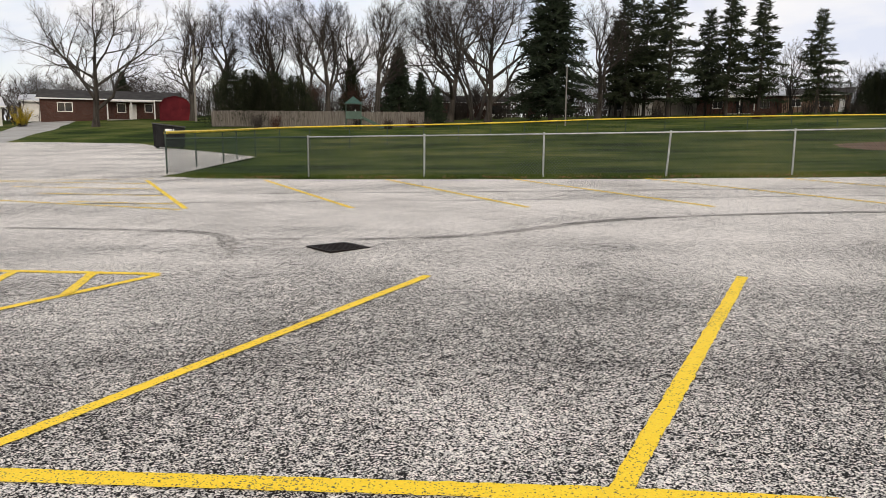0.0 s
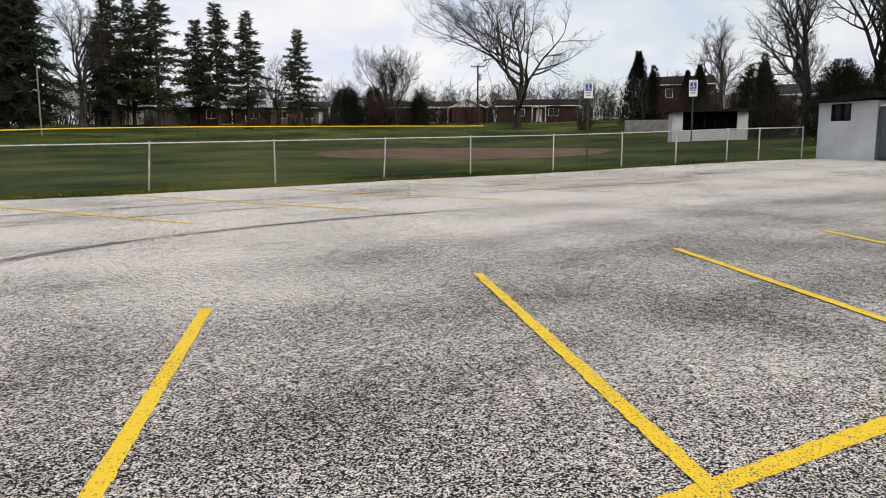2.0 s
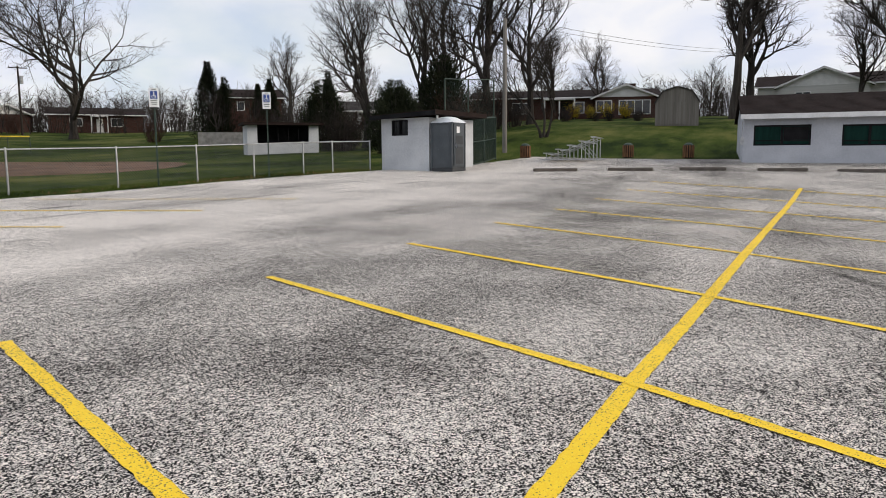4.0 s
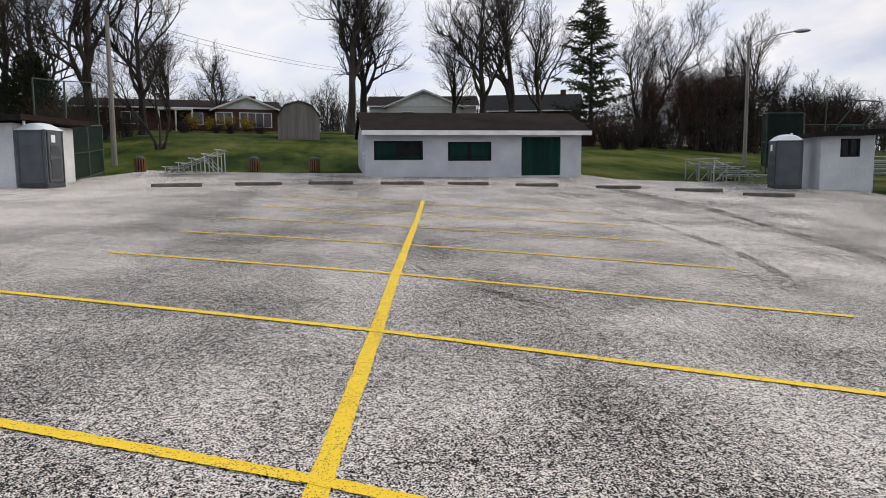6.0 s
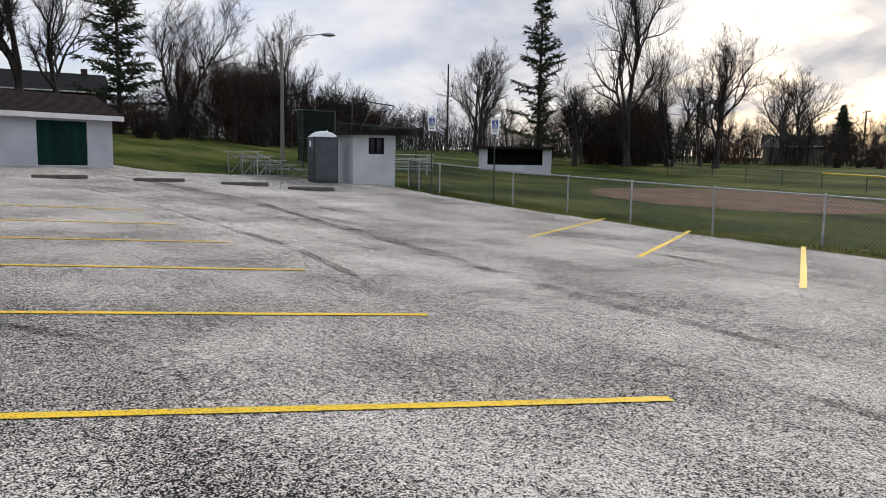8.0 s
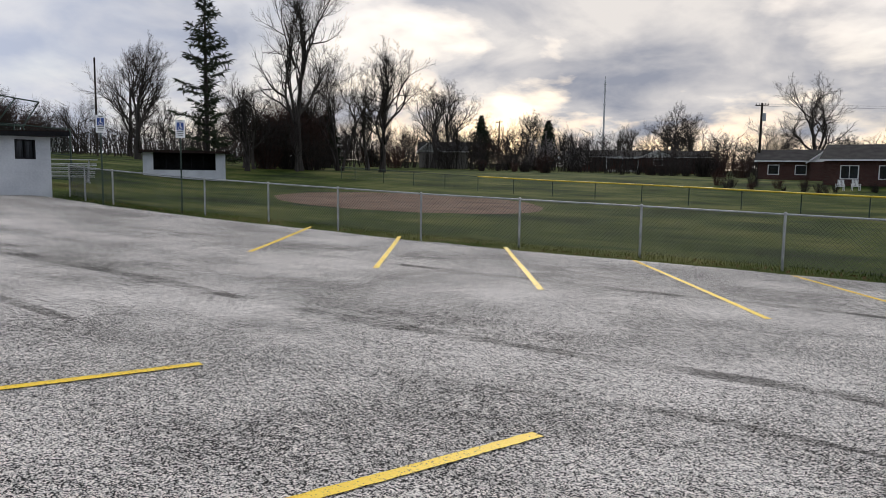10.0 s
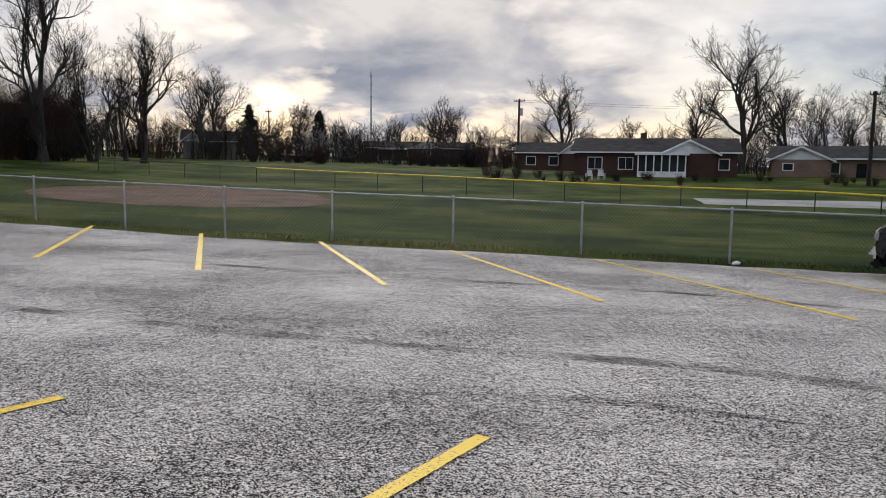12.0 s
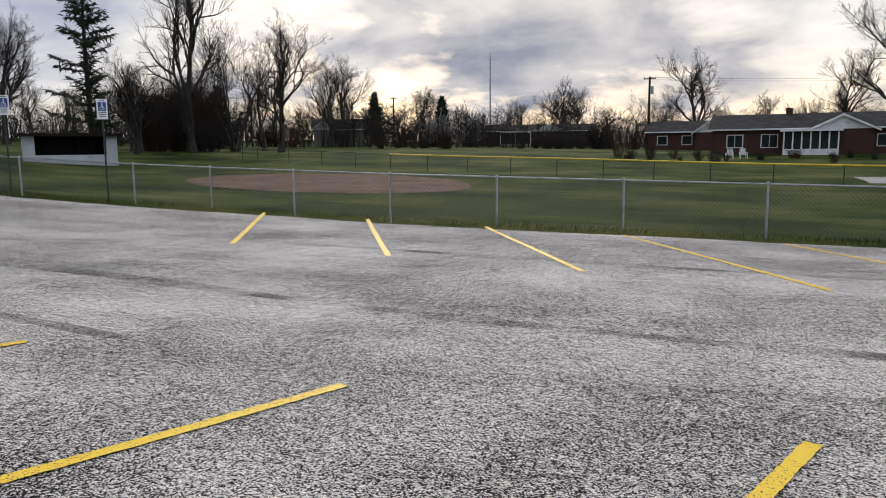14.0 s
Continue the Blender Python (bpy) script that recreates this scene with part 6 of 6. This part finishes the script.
plant(slim, TALL_SOUTH[1:], 14, 1.2)
spruce = [conifer(14, 8.6, 5 + i, "dark dense spruce with drooping boughs", NEEDLE) for i in range(2)]
plant(spruce, SPRUCES, 14)
pines = [conifer(14, 7.4, 15 + i, "tall dark pine with gaps between ragged boughs", PINE, 0.62, 0.14, 0.14, 0.6, 6, 10) for i in range(3)]
plant(pines, PINES, 14)
plant([conifer(18, 7.0, 29, "tall ragged white pine with bare gaps up the trunk", PINE, 0.75, -0.05, 0.05, 0.7, 6, 10)], ((53.4, -57.3, 18.4),), 18)
cones = [dense_evergreen(7, 4.2, 3 + i, "dark conical evergreen shrub with dense sprays", YEW) for i in range(3)]
plant(cones, ARBOR[:5] + ARBOR[13:], 7)
rounds = [dense_evergreen(6, 6.5, 23 + i, "broad dark evergreen shrub with uneven outline", YEW, 0.38, 7000) for i in range(2)]
plant(rounds, ARBOR[5:10] + ((-23.15, 83.31, 5.2), (48.4, 23.3, 4.0), (53.71, 96.69, 5.6), (57.95, 96.77, 5.8), (55.93, 102.91, 5.5), (62.4, 91.44, 4.6), (54.4, 32.8, 5.6), (59, 28.6, 5.0), (60, 24.3, 6.8)), 6)

plant([conifer(14, 7.4, 33, "broad dark pine with ragged thinning boughs", PINE, 0.62, 0.0, 0.10, 0.6, 6, 8)], ((68, -20.31, 14.5),), 14)

# bare brush, hedges and undergrowth round the fields
shrubs = [brush(3, 3, 50 + i, (TWIG, REDTWIG, TWIG)[i], label="leafless brown brush on rough grass") for i in range(3)]
THICKET = []
rng = random.Random(7)
for x0, y0, x1, y1, n, lo, hi in ((66, -26, 86, -62, 56, 3.4, 7.2), (52, -66, 68, -104, 44, 3, 8), (58, -98, 30, -128, 16, 3, 6), (-30, 108, 20, 118, 22, 3, 6), (52, 94, 74, 90, 8, 2.5, 4.5), (66, 58, 76, 36, 12, 2.5, 5), (46, 21, 56, 17, 4, 2, 3), (12, -104, -2, -106, 6, 2.5, 4), (8, -73, -24, -68, 26, 0.6, 1.5), (-26, -66, -44, -60, 14, 0.6, 1.4), (40, -100, 12, -104, 14, 1.2, 3.0), (74, 24, 76, 10, 8, 0.8, 1.5), (24, 99, 60, 97, 18, 0.8, 2.2), (56, 34, 63, 20, 16, 2.4, 4.1), (60, -12, 67, -26, 18, 1.4, 3.2), (-24, 80, -2, 84, 8, 1, 2)):
    for k in range(n):
        u = rng.random()
        THICKET.append((x0 + (x1 - x0) * u + rng.uniform(-4, 4), y0 + (y1 - y0) * u + rng.uniform(-4, 4), rng.uniform(lo, hi)))
plant(shrubs, [t for t in THICKET if t[2] < 4.2], 3)
plant(slim[:2] + [wild], [(x, y, h * 1.25) for x, y, h in THICKET if h >= 4.2], 14)
plant([brush(3, 3, 60, TWIG, label="yellow flowering shrub before the brick house", blossoms=FORSYTHIA)], ((82.07, 17.76, 1.7), (82.44, 15.83, 1.5), (82.67, 14.23, 1.7), (83.04, 12.26, 1.7), (-51.89, 84.62, 2.3)), 3)
plant([brush(3, 3, 61, TWIG, label="pale blossoming tree near the far houses", blossoms=BLOSSOM)], ((37, -128, 6), (31, -131, 5.5)), 3)

# far belt of woods that closes the view
FAR = []
for k in range(150):
    a = 2 * math.pi * (k + rng.random()) / 150
    r = rng.uniform(150, 215)
    FAR.append((4 + r * math.sin(a), 2 + r * math.cos(a), rng.uniform(9, 14)))
plant(slim + broad, FAR, 14)


def far_woods(r0, r1, count, lo, hi, seed, material, label):
    rng = random.Random(seed)
    w = Weave()
    for k in range(count):
        a, r = rng.uniform(0, 6.2832), rng.uniform(r0, r1)
        x, y = 4 + r * math.sin(a), 2 + r * math.cos(a)
        z, h = ground_z(x, y), rng.uniform(lo, hi)
        lean = Vector((rng.uniform(-0.3, 0.3), rng.uniform(-0.3, 0.3), 1)).normalized()
        p = Vector((x, y, z - 0.3))
        q = p + lean * h
        w.spike(p, q, 0.07)
        for j in range(10):
            b = p.lerp(q, rng.uniform(0.15, 0.95))
            w.spike(b, b + Vector((rng.uniform(-1, 1), rng.uniform(-1, 1), rng.uniform(0.1, 1))).normalized() * h * rng.uniform(0.15, 0.4), 0.04)
    tagged(w.mesh("far_woods", material, None), label, "woods", kind="stuff")


far_woods(112, 190, 17000, 3.0, 7.5, 9, TWIG, "brown leafless undergrowth and hedges behind the houses")
put_away(SOURCES)

# ---- litter along the fences ----


def litter(edge, x0, x1, count, seed, label, kind_material, lift=0.05):
    rng = random.Random(seed)
    w = Weave()
    for k in range(count):
        x = rng.uniform(x0, x1)
        s, n = lot_edges(x)
        y = (n + abs(rng.gauss(0.15, 0.35))) if edge == "n" else (s - abs(rng.gauss(0.15, 0.35)))
        if noise.noise((x * 0.6, 3.1, seed)) < -0.1:
            continue
        p = Vector((x, y, ground_z(x, y) - 0.03 + rng.uniform(0.01, lift)))
        w.leaf(p, Vector((rng.uniform(-1, 1), rng.uniform(-1, 1), rng.uniform(0, 0.4))).normalized(), rng.uniform(0.06, 0.13), rng.uniform(0.02, 0.045), rng)
    tagged(w.mesh("leaf_litter", kind_material, None), label, "leaves", kind="stuff")


def tufts(edge, x0, x1, count, seed):
    rng = random.Random(seed)
    w = Weave()
    for k in range(count):
        x = rng.uniform(x0, x1)
        s, n = lot_edges(x)
        y = (n + rng.uniform(-0.1, 1.4)) if edge == "n" else (s - rng.uniform(-0.1, 1.4))
        h = rng.uniform(0.04, 0.16)
        p = Vector((x, y, ground_z(x, y) - 0.04))
        w.leaf(p, Vector((rng.uniform(-0.5, 0.5), rng.uniform(-0.5, 0.5), 1)).normalized(), h, 0.012, rng)
    tagged(w.mesh("grass_tufts", GRASS, None), "uneven grass tufts along the asphalt edge", "grass", kind="stuff")


litter("n", -8, 30, 1500, 1, "brown dead leaves along the foot of the fence", LEAF)
litter("s", -8, 30, 500, 2, "brown dead leaves along the foot of the fence", LEAF)
tufts("n", -9, 30, 9000, 3)
tufts("s", -12, 30, 9000, 4)
